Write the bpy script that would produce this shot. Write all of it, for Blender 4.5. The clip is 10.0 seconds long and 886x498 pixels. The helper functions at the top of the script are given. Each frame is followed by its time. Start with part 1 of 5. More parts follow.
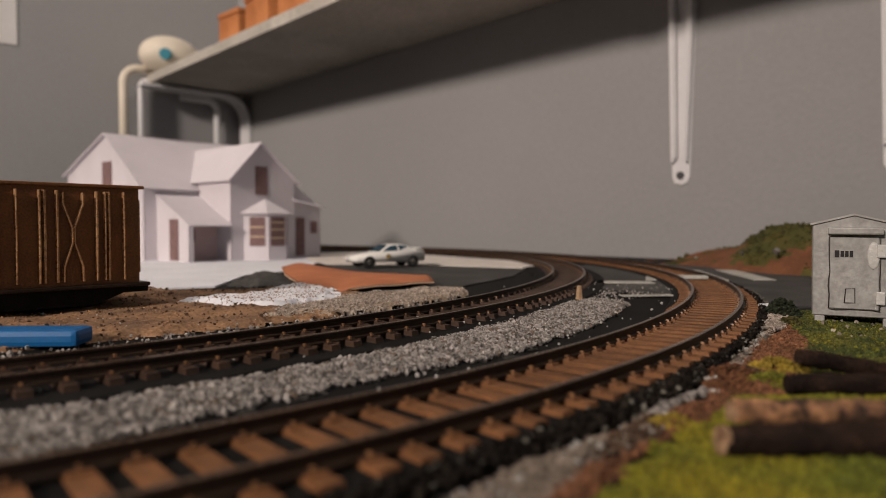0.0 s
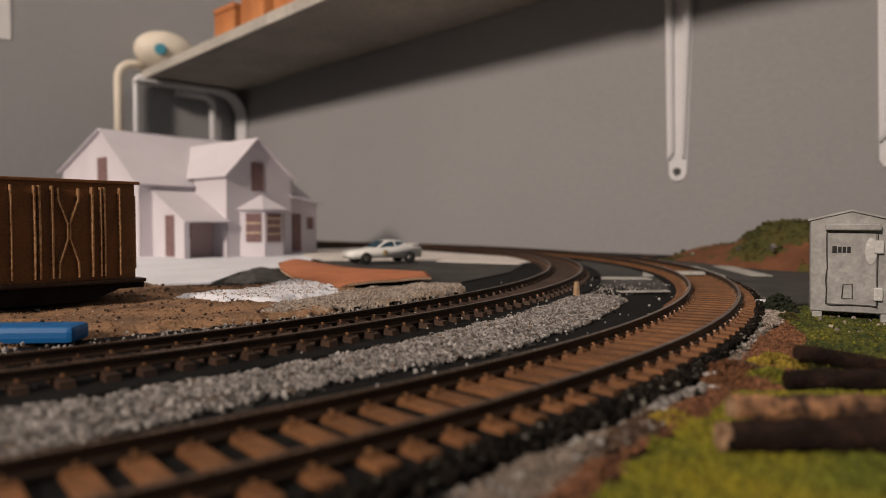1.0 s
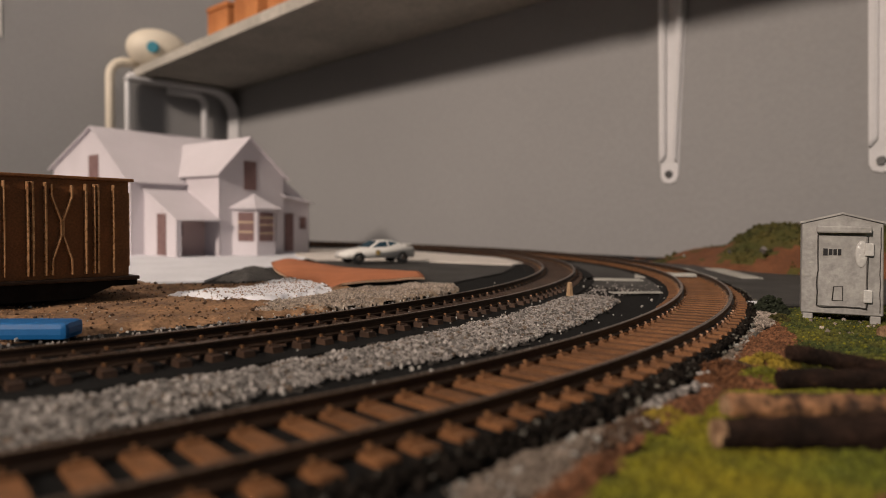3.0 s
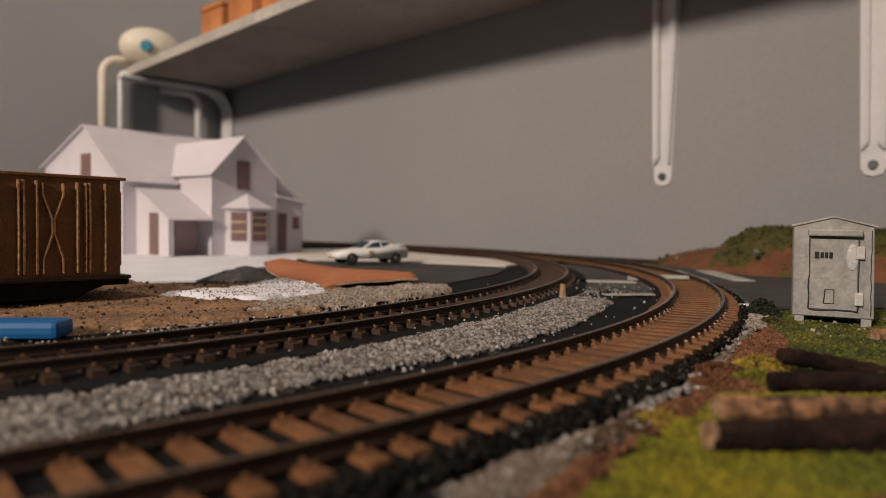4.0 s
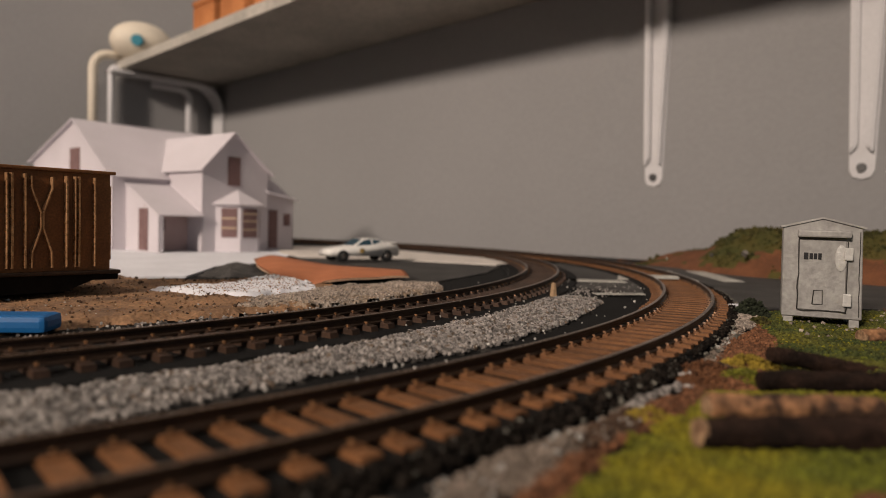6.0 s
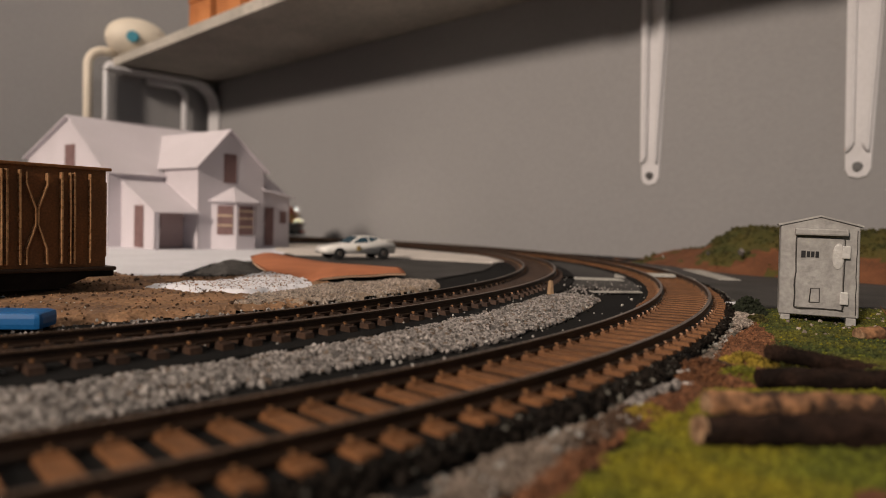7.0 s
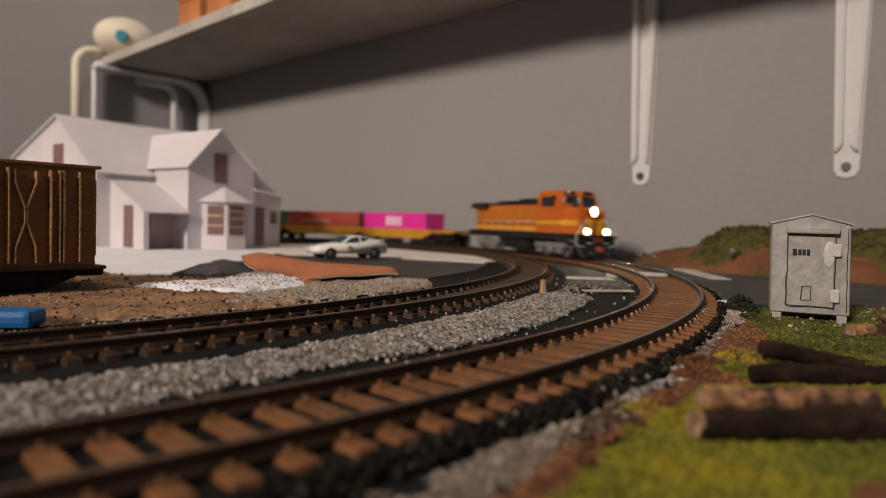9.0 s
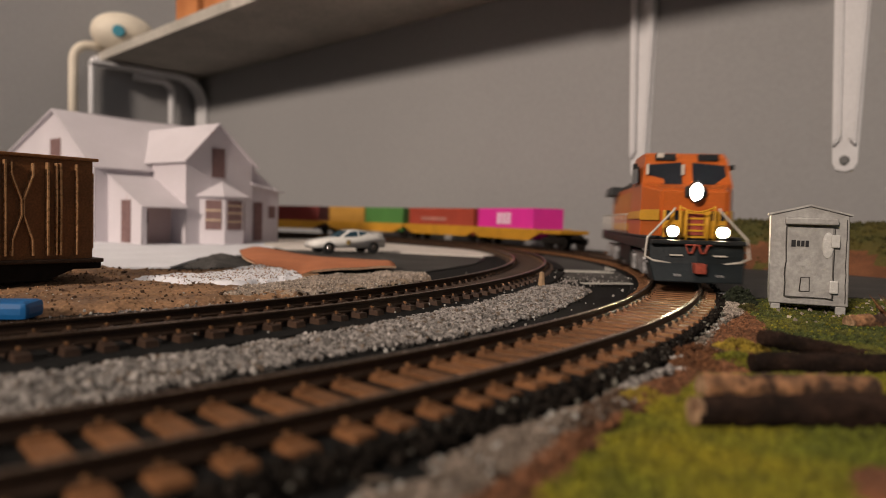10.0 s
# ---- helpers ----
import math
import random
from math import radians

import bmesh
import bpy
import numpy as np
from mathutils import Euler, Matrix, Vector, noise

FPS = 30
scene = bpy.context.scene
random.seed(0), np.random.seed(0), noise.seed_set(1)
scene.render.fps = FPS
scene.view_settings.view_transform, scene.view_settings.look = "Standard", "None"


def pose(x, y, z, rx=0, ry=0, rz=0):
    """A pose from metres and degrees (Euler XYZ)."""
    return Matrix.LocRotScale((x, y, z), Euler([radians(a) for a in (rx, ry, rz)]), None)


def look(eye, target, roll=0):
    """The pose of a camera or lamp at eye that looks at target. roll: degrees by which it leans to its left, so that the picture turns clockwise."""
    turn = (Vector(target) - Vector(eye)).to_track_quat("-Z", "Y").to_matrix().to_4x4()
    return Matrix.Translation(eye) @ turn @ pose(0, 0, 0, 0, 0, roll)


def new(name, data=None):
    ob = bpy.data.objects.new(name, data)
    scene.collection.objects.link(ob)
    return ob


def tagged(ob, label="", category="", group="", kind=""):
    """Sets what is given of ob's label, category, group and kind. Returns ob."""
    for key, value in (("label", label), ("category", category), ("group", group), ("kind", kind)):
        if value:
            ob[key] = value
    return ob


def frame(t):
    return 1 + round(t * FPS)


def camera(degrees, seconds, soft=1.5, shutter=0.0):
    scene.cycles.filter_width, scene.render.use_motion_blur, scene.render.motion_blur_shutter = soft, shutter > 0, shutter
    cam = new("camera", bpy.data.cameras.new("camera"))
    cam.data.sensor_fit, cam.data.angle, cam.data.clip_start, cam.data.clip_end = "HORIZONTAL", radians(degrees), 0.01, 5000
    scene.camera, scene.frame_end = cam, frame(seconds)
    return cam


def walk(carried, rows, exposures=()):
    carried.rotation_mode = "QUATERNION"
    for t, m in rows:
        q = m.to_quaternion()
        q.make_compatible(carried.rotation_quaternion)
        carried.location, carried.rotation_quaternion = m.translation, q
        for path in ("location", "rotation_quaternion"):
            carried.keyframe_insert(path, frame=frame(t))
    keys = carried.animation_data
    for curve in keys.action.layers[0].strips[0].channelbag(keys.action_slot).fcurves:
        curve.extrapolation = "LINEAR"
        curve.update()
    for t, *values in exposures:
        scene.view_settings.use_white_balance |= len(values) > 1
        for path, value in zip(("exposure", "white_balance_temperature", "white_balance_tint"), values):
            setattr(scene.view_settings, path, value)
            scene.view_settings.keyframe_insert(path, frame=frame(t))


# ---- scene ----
cam = camera(65.4, 10.0, soft=0.8, shutter=0.8)
cam.data.dof.use_dof = True
cam.data.dof.focus_distance = 0.21
cam.data.dof.aperture_fstop = 15.5
# seconds, eye, target (both in centimetres), roll
PATH = [
    (0, (0.153, -0.528, 2.558), (0.093, 1.47, 2.489), 0.1),
    (0.5, (0.054, -0.562, 2.65), (0.001, 1.436, 2.575), 0.1),
    (1, (0.109, -0.468, 2.546), (0.06, 1.53, 2.466), 0.1),
    (1.5, (0.076, -0.497, 2.519), (0.031, 1.501, 2.438), 0.2),
    (2, (0.079, -0.499, 2.461), (0.04, 1.499, 2.378), 0.3),
    (2.5, (-0.004, -0.548, 2.497), (-0.037, 1.45, 2.417), 0.4),
    (4, (0.009, -0.524, 2.492), (0.004, 1.474, 2.419), 0.9),
    (4.5, (-0.033, -0.53, 2.441), (-0.034, 1.469, 2.368), 1.0),
    (5, (-0.007, -0.522, 2.422), (-0.001, 1.476, 2.35), 1.1),
    (5.5, (-0.007, -0.522, 2.462), (0.008, 1.477, 2.389), 1.3),
    (7, (-0.067, -0.466, 2.424), (-0.033, 1.532, 2.343), 1.6),
    (7.5, (-0.022, -0.385, 2.421), (0.019, 1.613, 2.34), 1.6),
    (8, (-0.059, -0.424, 2.4), (-0.011, 1.574, 2.324), 1.6),
    (8.5, (-0.098, -0.408, 2.361), (-0.043, 1.59, 2.286), 1.6),
    (9, (-0.136, -0.416, 2.333), (-0.075, 1.582, 2.256), 1.6),
    (9.5, (-0.111, -0.376, 2.302), (-0.045, 1.621, 2.219), 1.6),
    (10, (-0.133, -0.379, 2.21), (-0.067, 1.618, 2.121), 1.5),
]
walk(cam, [(t, look([v * 0.01 for v in e], [v * 0.01 for v in g], roll)) for t, e, g, roll in PATH],
     exposures=[(0, 0.0, 6300, 10), (1.0, 0.0, 6400, 10), (2.5, 0.0, 6550, 10), (10, 0.0, 6580, 10)])

# ---- world and light ----
world = bpy.data.worlds.new("room_air")
scene.world = world
world.use_nodes = True
world.node_tree.nodes["Background"].inputs[0].default_value = (0.9, 0.85, 0.8, 1)
world.node_tree.nodes["Background"].inputs[1].default_value = 0.004

# room axes: WN points at the back wall, WT runs along it
WN = Vector((0.724, 0.690, 0)).normalized()
WT = Vector((0.690, -0.724, 0)).normalized()
WALL, LEFT = 0.575, -1.204
CEIL, FLOOR = 1.85, -0.79
GZ = -0.005


def room(n, t, z=0.0):
    return WN * n + WT * t + Vector((0, 0, z))


ROOM_TURN = math.degrees(math.atan2(WT.y, WT.x))

# a lamp behind the camera, its added cone turned to the house corner, dimming the right
lamp_data = bpy.data.lights.new("room_lamp", "SPOT")
lamp_data.energy = 575
lamp_data.color = (1.0, 0.84, 0.72)
lamp_data.shadow_soft_size = 0.22
lamp_data.spot_size, lamp_data.spot_blend = radians(56), 1.0
room_lamp = new("room_lamp", lamp_data)
room_lamp.matrix_world = look(room(-3.4, 0.50, 1.54), room(WALL, -1.25, 0.05))
# the ceiling lamp over the layout
ceiling_data = bpy.data.lights.new("ceiling_lamp", "POINT")
ceiling_data.energy = 20
ceiling_data.color = (1.0, 0.88, 0.78)
ceiling_data.shadow_soft_size = 0.06
ceiling_lamp = new("ceiling_lamp", ceiling_data)
ceiling_lamp.location = room(-0.34, -0.20, 1.70)
# cool daylight in the window of the unseen wall
sky_data = bpy.data.lights.new("window_light", "AREA")
sky_data.shape, sky_data.size, sky_data.size_y = "RECTANGLE", 1.1, 1.0
sky_data.energy = 4
sky_data.color = (0.72, 0.86, 1.0)
window_light = new("window_light", sky_data)
window_light.matrix_world = look(room(-0.9, 2.65, 0.75), room(-0.9, 0.0, 0.55))

# ---- materials ----


def mat(name, color, rough=0.6, metal=0.0, var=0.25, scale=60.0, fine=600.0, bump=0.15, second=None, spread=0.5,
        rand=0.0, emit=0.0, spec=0.35):
    """Two-scale varied surface; second: colour of stains; rand: brightness change from object to object."""
    m = bpy.data.materials.new(name)
    m.use_nodes = True
    nt = m.node_tree
    b = nt.nodes["Principled BSDF"]
    b.inputs["Roughness"].default_value = rough
    b.inputs["Metallic"].default_value = metal
    b.inputs["Specular IOR Level"].default_value = spec
    if emit:
        b.inputs["Base Color"].default_value = (*color, 1)
        b.inputs["Emission Color"].default_value = (*color, 1)
        b.inputs["Emission Strength"].default_value = emit
        return m
    co = nt.nodes.new("ShaderNodeTexCoord")
    big, small = nt.nodes.new("ShaderNodeTexNoise"), nt.nodes.new("ShaderNodeTexNoise")
    for n, sc in ((big, scale), (small, fine)):
        n.inputs["Scale"].default_value = sc
        n.inputs["Detail"].default_value = 5
        nt.links.new(co.outputs["Object"], n.inputs["Vector"])
    ramp = nt.nodes.new("ShaderNodeValToRGB")
    ramp.color_ramp.elements[0].position = 0.5 - 0.25 * spread
    ramp.color_ramp.elements[1].position = 0.5 + 0.25 * spread
    dark = second or tuple(c * (1 - var) for c in color)
    ramp.color_ramp.elements[0].color = (*dark, 1)
    ramp.color_ramp.elements[1].color = (*color, 1)
    nt.links.new(big.outputs["Fac"], ramp.inputs["Fac"])
    mul = nt.nodes.new("ShaderNodeMix")
    mul.data_type, mul.blend_type = "RGBA", "MULTIPLY"
    mul.inputs["Factor"].default_value = 1
    grain = nt.nodes.new("ShaderNodeMapRange")
    grain.inputs["From Min"].default_value, grain.inputs["From Max"].default_value = 0.3, 0.7
    grain.inputs["To Min"].default_value, grain.inputs["To Max"].default_value = 1 - var, 1 + var * 0.6
    nt.links.new(small.outputs["Fac"], grain.inputs["Value"])
    last = grain.outputs["Result"]
    if rand:
        info = nt.nodes.new("ShaderNodeObjectInfo")
        geo = nt.nodes.new("ShaderNodeNewGeometry")
        add = nt.nodes.new("ShaderNodeMath")
        add.operation = "ADD"
        nt.links.new(info.outputs["Random"], add.inputs[0])
        nt.links.new(geo.outputs["Random Per Island"], add.inputs[1])
        fr = nt.nodes.new("ShaderNodeMath")
        fr.operation = "FRACT"
        nt.links.new(add.outputs[0], fr.inputs[0])
        rr = nt.nodes.new("ShaderNodeMapRange")
        rr.inputs["To Min"].default_value, rr.inputs["To Max"].default_value = 1 - rand, 1 + rand
        nt.links.new(fr.outputs[0], rr.inputs["Value"])
        mm = nt.nodes.new("ShaderNodeMath")
        mm.operation = "MULTIPLY"
        nt.links.new(last, mm.inputs[0])
        nt.links.new(rr.outputs["Result"], mm.inputs[1])
        last = mm.outputs[0]
    nt.links.new(ramp.outputs["Color"], mul.inputs["A"])
    nt.links.new(last, mul.inputs["B"])
    nt.links.new(mul.outputs["Result"], b.inputs["Base Color"])
    rough_map = nt.nodes.new("ShaderNodeMapRange")
    rough_map.inputs["To Min"].default_value = max(0.02, rough - 0.12)
    rough_map.inputs["To Max"].default_value = min(1, rough + 0.12)
    nt.links.new(small.outputs["Fac"], rough_map.inputs["Value"])
    nt.links.new(rough_map.outputs["Result"], b.inputs["Roughness"])
    if bump:
        bp = nt.nodes.new("ShaderNodeBump")
        bp.inputs["Strength"].default_value = bump
        bp.inputs["Distance"].default_value = 0.6 / fine
        nt.links.new(small.outputs["Fac"], bp.inputs["Height"])
        nt.links.new(bp.outputs["Normal"], b.inputs["Normal"])
    return m


M = {
    "wall": mat("wall_paint", (0.315, 0.31, 0.31), 0.75, var=0.05, scale=3, fine=220, bump=0.12),
    "ceiling": mat("ceiling_paint", (0.66, 0.65, 0.63), 0.85, var=0.05, scale=4, fine=120),
    "room_floor": mat("floor_wood", (0.25, 0.16, 0.09), 0.5, scale=5, fine=60),
    "shelf": mat("shelf_board", (0.50, 0.465, 0.41), 0.7, var=0.18, scale=14, fine=180, bump=0.1),
    "white_metal": mat("white_enamel", (0.72, 0.71, 0.72), 0.32, var=0.05, scale=30, fine=400, bump=0.03),
    "screw": mat("screw_steel", (0.2, 0.2, 0.2), 0.4, 0.9, scale=900, fine=3000),
    "paper": mat("house_paper", (0.62, 0.575, 0.605), 0.85, var=0.06, scale=25, fine=900, bump=0.06),
    "paper_pink": mat("porch_paper", (0.50, 0.37, 0.35), 0.85, var=0.08, scale=60, fine=900, bump=0.06),
    "paper_print": mat("printed_window", (0.21, 0.125, 0.12), 0.8, var=0.2, scale=200, fine=1200),
    "paper_cream": mat("printed_sash", (0.55, 0.42, 0.30), 0.8, var=0.2, scale=200, fine=1200),
    "sheet": mat("yard_paper", (0.80, 0.80, 0.84), 0.8, var=0.08, scale=30, fine=600, bump=0.1),
    "strip": mat("pale_strip", (0.72, 0.66, 0.60), 0.8, var=0.15, scale=50, fine=800),
    "black": mat("black_foam_sheet", (0.012, 0.0115, 0.011), 0.8, var=0.35, scale=60, fine=1500, bump=0.3, spec=0.12),
    "asphalt": mat("grey_road_sheet", (0.085, 0.08, 0.075), 0.65, var=0.35, scale=38, fine=1200, bump=0.3, second=(0.034, 0.032, 0.03), spread=0.9, spec=0.2),
    "road_line": mat("road_marking", (0.50, 0.48, 0.43), 0.75, var=0.25, scale=120, fine=900),
    "dirt": mat("brown_dirt", (0.33, 0.185, 0.095), 0.95, var=0.35, scale=70, fine=900, bump=0.8, second=(0.17, 0.10, 0.06)),
    "sand": mat("grey_sand", (0.46, 0.38, 0.31), 0.95, var=0.35, scale=90, fine=1300, bump=0.8, second=(0.30, 0.22, 0.15)),
    "clay": mat("red_clay", (0.19, 0.074, 0.032), 0.95, var=0.3, scale=80, fine=900, bump=0.6),
    "ballast": mat("ballast_stone", (0.27, 0.245, 0.225), 0.85, var=0.2, scale=300, fine=2500, bump=0.3, rand=0.7),
    # bed darkened so the gaps between the stones look shaded
    "ballast_bed": mat("ballast_bed", (0.05, 0.044, 0.038), 0.95, var=0.4, scale=150, fine=900, bump=0.6),
    "shoulder_stone": mat("shoulder_stone", (0.15, 0.14, 0.115), 0.9, var=0.25, scale=300, fine=2500, bump=0.3, rand=0.6),
    "brown_stone": mat("brown_stone", (0.15, 0.11, 0.08), 0.9, var=0.25, scale=300, fine=2500, bump=0.3, rand=0.5),
    "dark_ballast": mat("dark_ballast", (0.017, 0.013, 0.010), 0.9, var=0.3, scale=300, fine=2500, rand=0.8, spec=0.1),
    "rail": mat("weathered_rail", (0.045, 0.025, 0.015), 0.5, 0.2, var=0.35, scale=120, fine=1500, bump=0.1),
    "rail_top": mat("rail_head", (0.20, 0.13, 0.085), 0.28, 0.75, var=0.35, scale=150, fine=1800, bump=0.05),
    "tie": mat("brown_tie", (0.215, 0.092, 0.034), 0.62, var=0.3, scale=250, fine=1800, bump=0.4, rand=0.2),
    # spike colour lightened to stand in for their golden highlights
    "spike": mat("spike_glint", (0.23, 0.115, 0.052), 0.38, 0.2, var=0.3, scale=300, fine=1800, rand=0.4),
    "pale_chip": mat("pale_chip", (0.46, 0.44, 0.40), 0.5, var=0.15, scale=300, fine=1800, rand=0.3),
    "tie_dark": mat("dark_tie", (0.060, 0.032, 0.019), 0.6, var=0.3, scale=250, fine=1800, bump=0.3, rand=0.25),
    "shoulder_bed": mat("shoulder_grit", (0.20, 0.155, 0.115), 0.95, var=0.4, scale=160, fine=1400, bump=0.8, second=(0.10, 0.075, 0.055)),
    "dirt_grain": mat("dirt_grain", (0.29, 0.16, 0.082), 0.95, var=0.3, scale=200, fine=1500, rand=0.7),
    "shoulder_grain": mat("shoulder_grain", (0.25, 0.20, 0.16), 0.95, var=0.3, scale=200, fine=1500, rand=0.6),
    "clay_grain": mat("clay_grain", (0.19, 0.082, 0.038), 0.95, var=0.3, scale=200, fine=1500, rand=0.6),
    "pale_grit": mat("pale_grit", (0.36, 0.30, 0.25), 0.9, var=0.25, scale=300, fine=2500, rand=0.5),
    "clod": mat("dark_clod", (0.085, 0.048, 0.028), 0.95, var=0.35, scale=300, fine=2000, bump=0.5, rand=0.5),
    # greener turf, with the shade round the shed put into its colour
    "green_turf": mat("green_turf", (0.105, 0.102, 0.017), 0.95, var=0.3, scale=70, fine=900, bump=0.8, second=(0.045, 0.06, 0.014), rand=0.5),
    "grass": mat("scenic_grass", (0.215, 0.18, 0.010), 0.95, var=0.3, scale=45, fine=700, bump=0.8, second=(0.11, 0.12, 0.010), rand=0.5),
    "moss": mat("hill_moss", (0.072, 0.058, 0.012), 0.95, var=0.35, scale=60, fine=700, bump=0.8, second=(0.042, 0.044, 0.009), rand=0.4),
    "yellow_moss": mat("yellow_moss", (0.30, 0.21, 0.025), 0.95, var=0.3, scale=200, fine=1500, rand=0.4),
    "red_moss": mat("russet_moss", (0.15, 0.062, 0.025), 0.95, var=0.3, scale=200, fine=1500, rand=0.4),
    "dark_bush": mat("dark_bush", (0.02, 0.026, 0.012), 0.95, var=0.3, scale=200, fine=1500, rand=0.4),
    "bark": mat("log_bark", (0.042, 0.023, 0.016), 0.9, var=0.45, scale=160, fine=1500, bump=1.0, second=(0.014, 0.009, 0.007), spec=0.1),
    # patchy stripped wood; contrast also raised to paint its highlight streaks
    "bare_log": mat("stripped_log", (0.42, 0.21, 0.10), 0.85, var=0.35, scale=190, fine=900, bump=0.7, second=(0.050, 0.027, 0.017), spread=0.35),
    "cut_wood": mat("cut_wood", (0.44, 0.28, 0.16), 0.9, var=0.4, scale=500, fine=1500, second=(0.20, 0.11, 0.06)),
    "shed": mat("silver_card", (0.39, 0.38, 0.36), 0.5, 0.15, var=0.14, scale=220, fine=900, bump=0.14, second=(0.30, 0.29, 0.275)),
    "shed_dark": mat("shed_outline", (0.07, 0.065, 0.06), 0.7, var=0.4, scale=400, fine=1500),
    "glue": mat("dried_glue", (0.62, 0.61, 0.58), 0.15, var=0.1, scale=400, fine=900, bump=0.4),
    "ink": mat("black_ink", (0.012, 0.012, 0.014), 0.5, var=0.3, scale=500, fine=2000),
    "boxcar": mat("boxcar_brown", (0.29, 0.125, 0.046), 0.36, var=0.3, scale=90, fine=1500, bump=0.2, second=(0.19, 0.082, 0.034), spread=0.9),
    # ribs coloured far lighter than the body to carry their lit edges
    "boxcar_rib": mat("highlit_rib", (0.62, 0.36, 0.18), 0.28, 0.4, var=0.2, scale=110, fine=700, bump=0.05, second=(0.36, 0.18, 0.08), spread=0.9),
    "underframe": mat("underframe_black", (0.014, 0.011, 0.009), 0.7, var=0.4, scale=200, fine=1500, spec=0.15),
    "blue": mat("blue_plastic", (0.009, 0.125, 0.35), 0.5, var=0.08, scale=60, fine=1500, bump=0.05),
    "card": mat("orange_card", (0.50, 0.175, 0.075), 0.75, var=0.12, scale=60, fine=900, bump=0.15),
    "card_edge": mat("card_core", (0.62, 0.42, 0.28), 0.9, var=0.2, scale=60, fine=900),
    "car_white": mat("car_enamel", (0.76, 0.74, 0.70), 0.25, var=0.04, scale=80, fine=900, bump=0.0),
    "car_glass": mat("car_window", (0.03, 0.07, 0.10), 0.12, var=0.2, scale=100, fine=900, bump=0.0),
    "rubber": mat("tyre_rubber", (0.018, 0.018, 0.018), 0.7, var=0.2, scale=300, fine=1500),
    "chrome": mat("chrome", (0.75, 0.74, 0.72), 0.12, 1.0, var=0.05, scale=300, fine=900, bump=0.0),
    "gold": mat("badge_gold", (0.40, 0.28, 0.09), 0.5, var=0.3, scale=400, fine=900),
    "orange": mat("engine_orange", (0.54, 0.12, 0.017), 0.38, var=0.10, scale=60, fine=1200, bump=0.04),
    "hood_gold": mat("engine_gold", (0.50, 0.165, 0.018), 0.4, var=0.12, scale=60, fine=1200, bump=0.04),
    "yellow": mat("engine_yellow", (0.70, 0.36, 0.03), 0.4, var=0.10, scale=60, fine=1200, bump=0.04),
    "engine_dark": mat("engine_black", (0.014, 0.016, 0.017), 0.45, var=0.3, scale=80, fine=1200),
    "pilot": mat("pilot_slate", (0.012, 0.017, 0.020), 0.4, var=0.25, scale=80, fine=1200),
    "silver": mat("truck_silver", (0.34, 0.33, 0.33), 0.45, 0.35, var=0.4, scale=200, fine=1500),
    "grab": mat("grab_rail_and_glint_white", (0.62, 0.57, 0.50), 0.5, var=0.1, scale=200, fine=900),
    "glass": mat("cab_glass", (0.02, 0.024, 0.03), 0.08, var=0.1, scale=100, fine=900, bump=0.0),
    "red": mat("coupler_red", (0.38, 0.07, 0.04), 0.55, var=0.25, scale=200, fine=900),
    "pink": mat("container_magenta", (0.70, 0.035, 0.33), 0.42, var=0.06, scale=60, fine=900, bump=0.05),
    "logo": mat("container_lettering", (0.78, 0.55, 0.68), 0.5, var=0.05, scale=60, fine=900),
    "rust": mat("container_rust_red", (0.36, 0.06, 0.035), 0.5, var=0.12, scale=60, fine=900),
    "faded_print": mat("faded_lettering", (0.46, 0.19, 0.15), 0.5, var=0.2, scale=120, fine=900),
    "maroon": mat("container_maroon", (0.17, 0.022, 0.018), 0.5, var=0.15, scale=60, fine=900),
    "green": mat("container_green", (0.075, 0.21, 0.05), 0.5, var=0.12, scale=60, fine=900),
    "ochre": mat("container_ochre", (0.46, 0.24, 0.045), 0.5, var=0.12, scale=60, fine=900),
    "well": mat("well_car_yellow", (0.52, 0.25, 0.02), 0.5, var=0.2, scale=60, fine=900),
    "lamp_white": mat("headlight_glow", (1.0, 0.93, 0.80), emit=190),
    "lamp_warm": mat("ditch_light_glow", (1.0, 0.85, 0.52), emit=230),
    "terracotta": mat("orange_box_card", (0.56, 0.22, 0.075), 0.75, var=0.2, scale=20, fine=300, second=(0.40, 0.14, 0.045)),
    "cream": mat("cream_plastic", (0.74, 0.66, 0.54), 0.5, var=0.06, scale=20, fine=300),
    "teal": mat("teal_badge", (0.03, 0.22, 0.30), 0.4, var=0.1, scale=100, fine=600),
    "poster": mat("poster_paper", (0.72, 0.70, 0.68), 0.7, var=0.05, scale=10, fine=300),
    "print_grey": mat("faint_print", (0.38, 0.37, 0.37), 0.7, var=0.1, scale=50, fine=300),
    "wood_block": mat("pale_wood", (0.50, 0.33, 0.19), 0.8, var=0.2, scale=200, fine=1500),
    "grey_pile": mat("grey_grit", (0.075, 0.07, 0.065), 0.95, var=0.4, scale=150, fine=1200, bump=0.8),
}

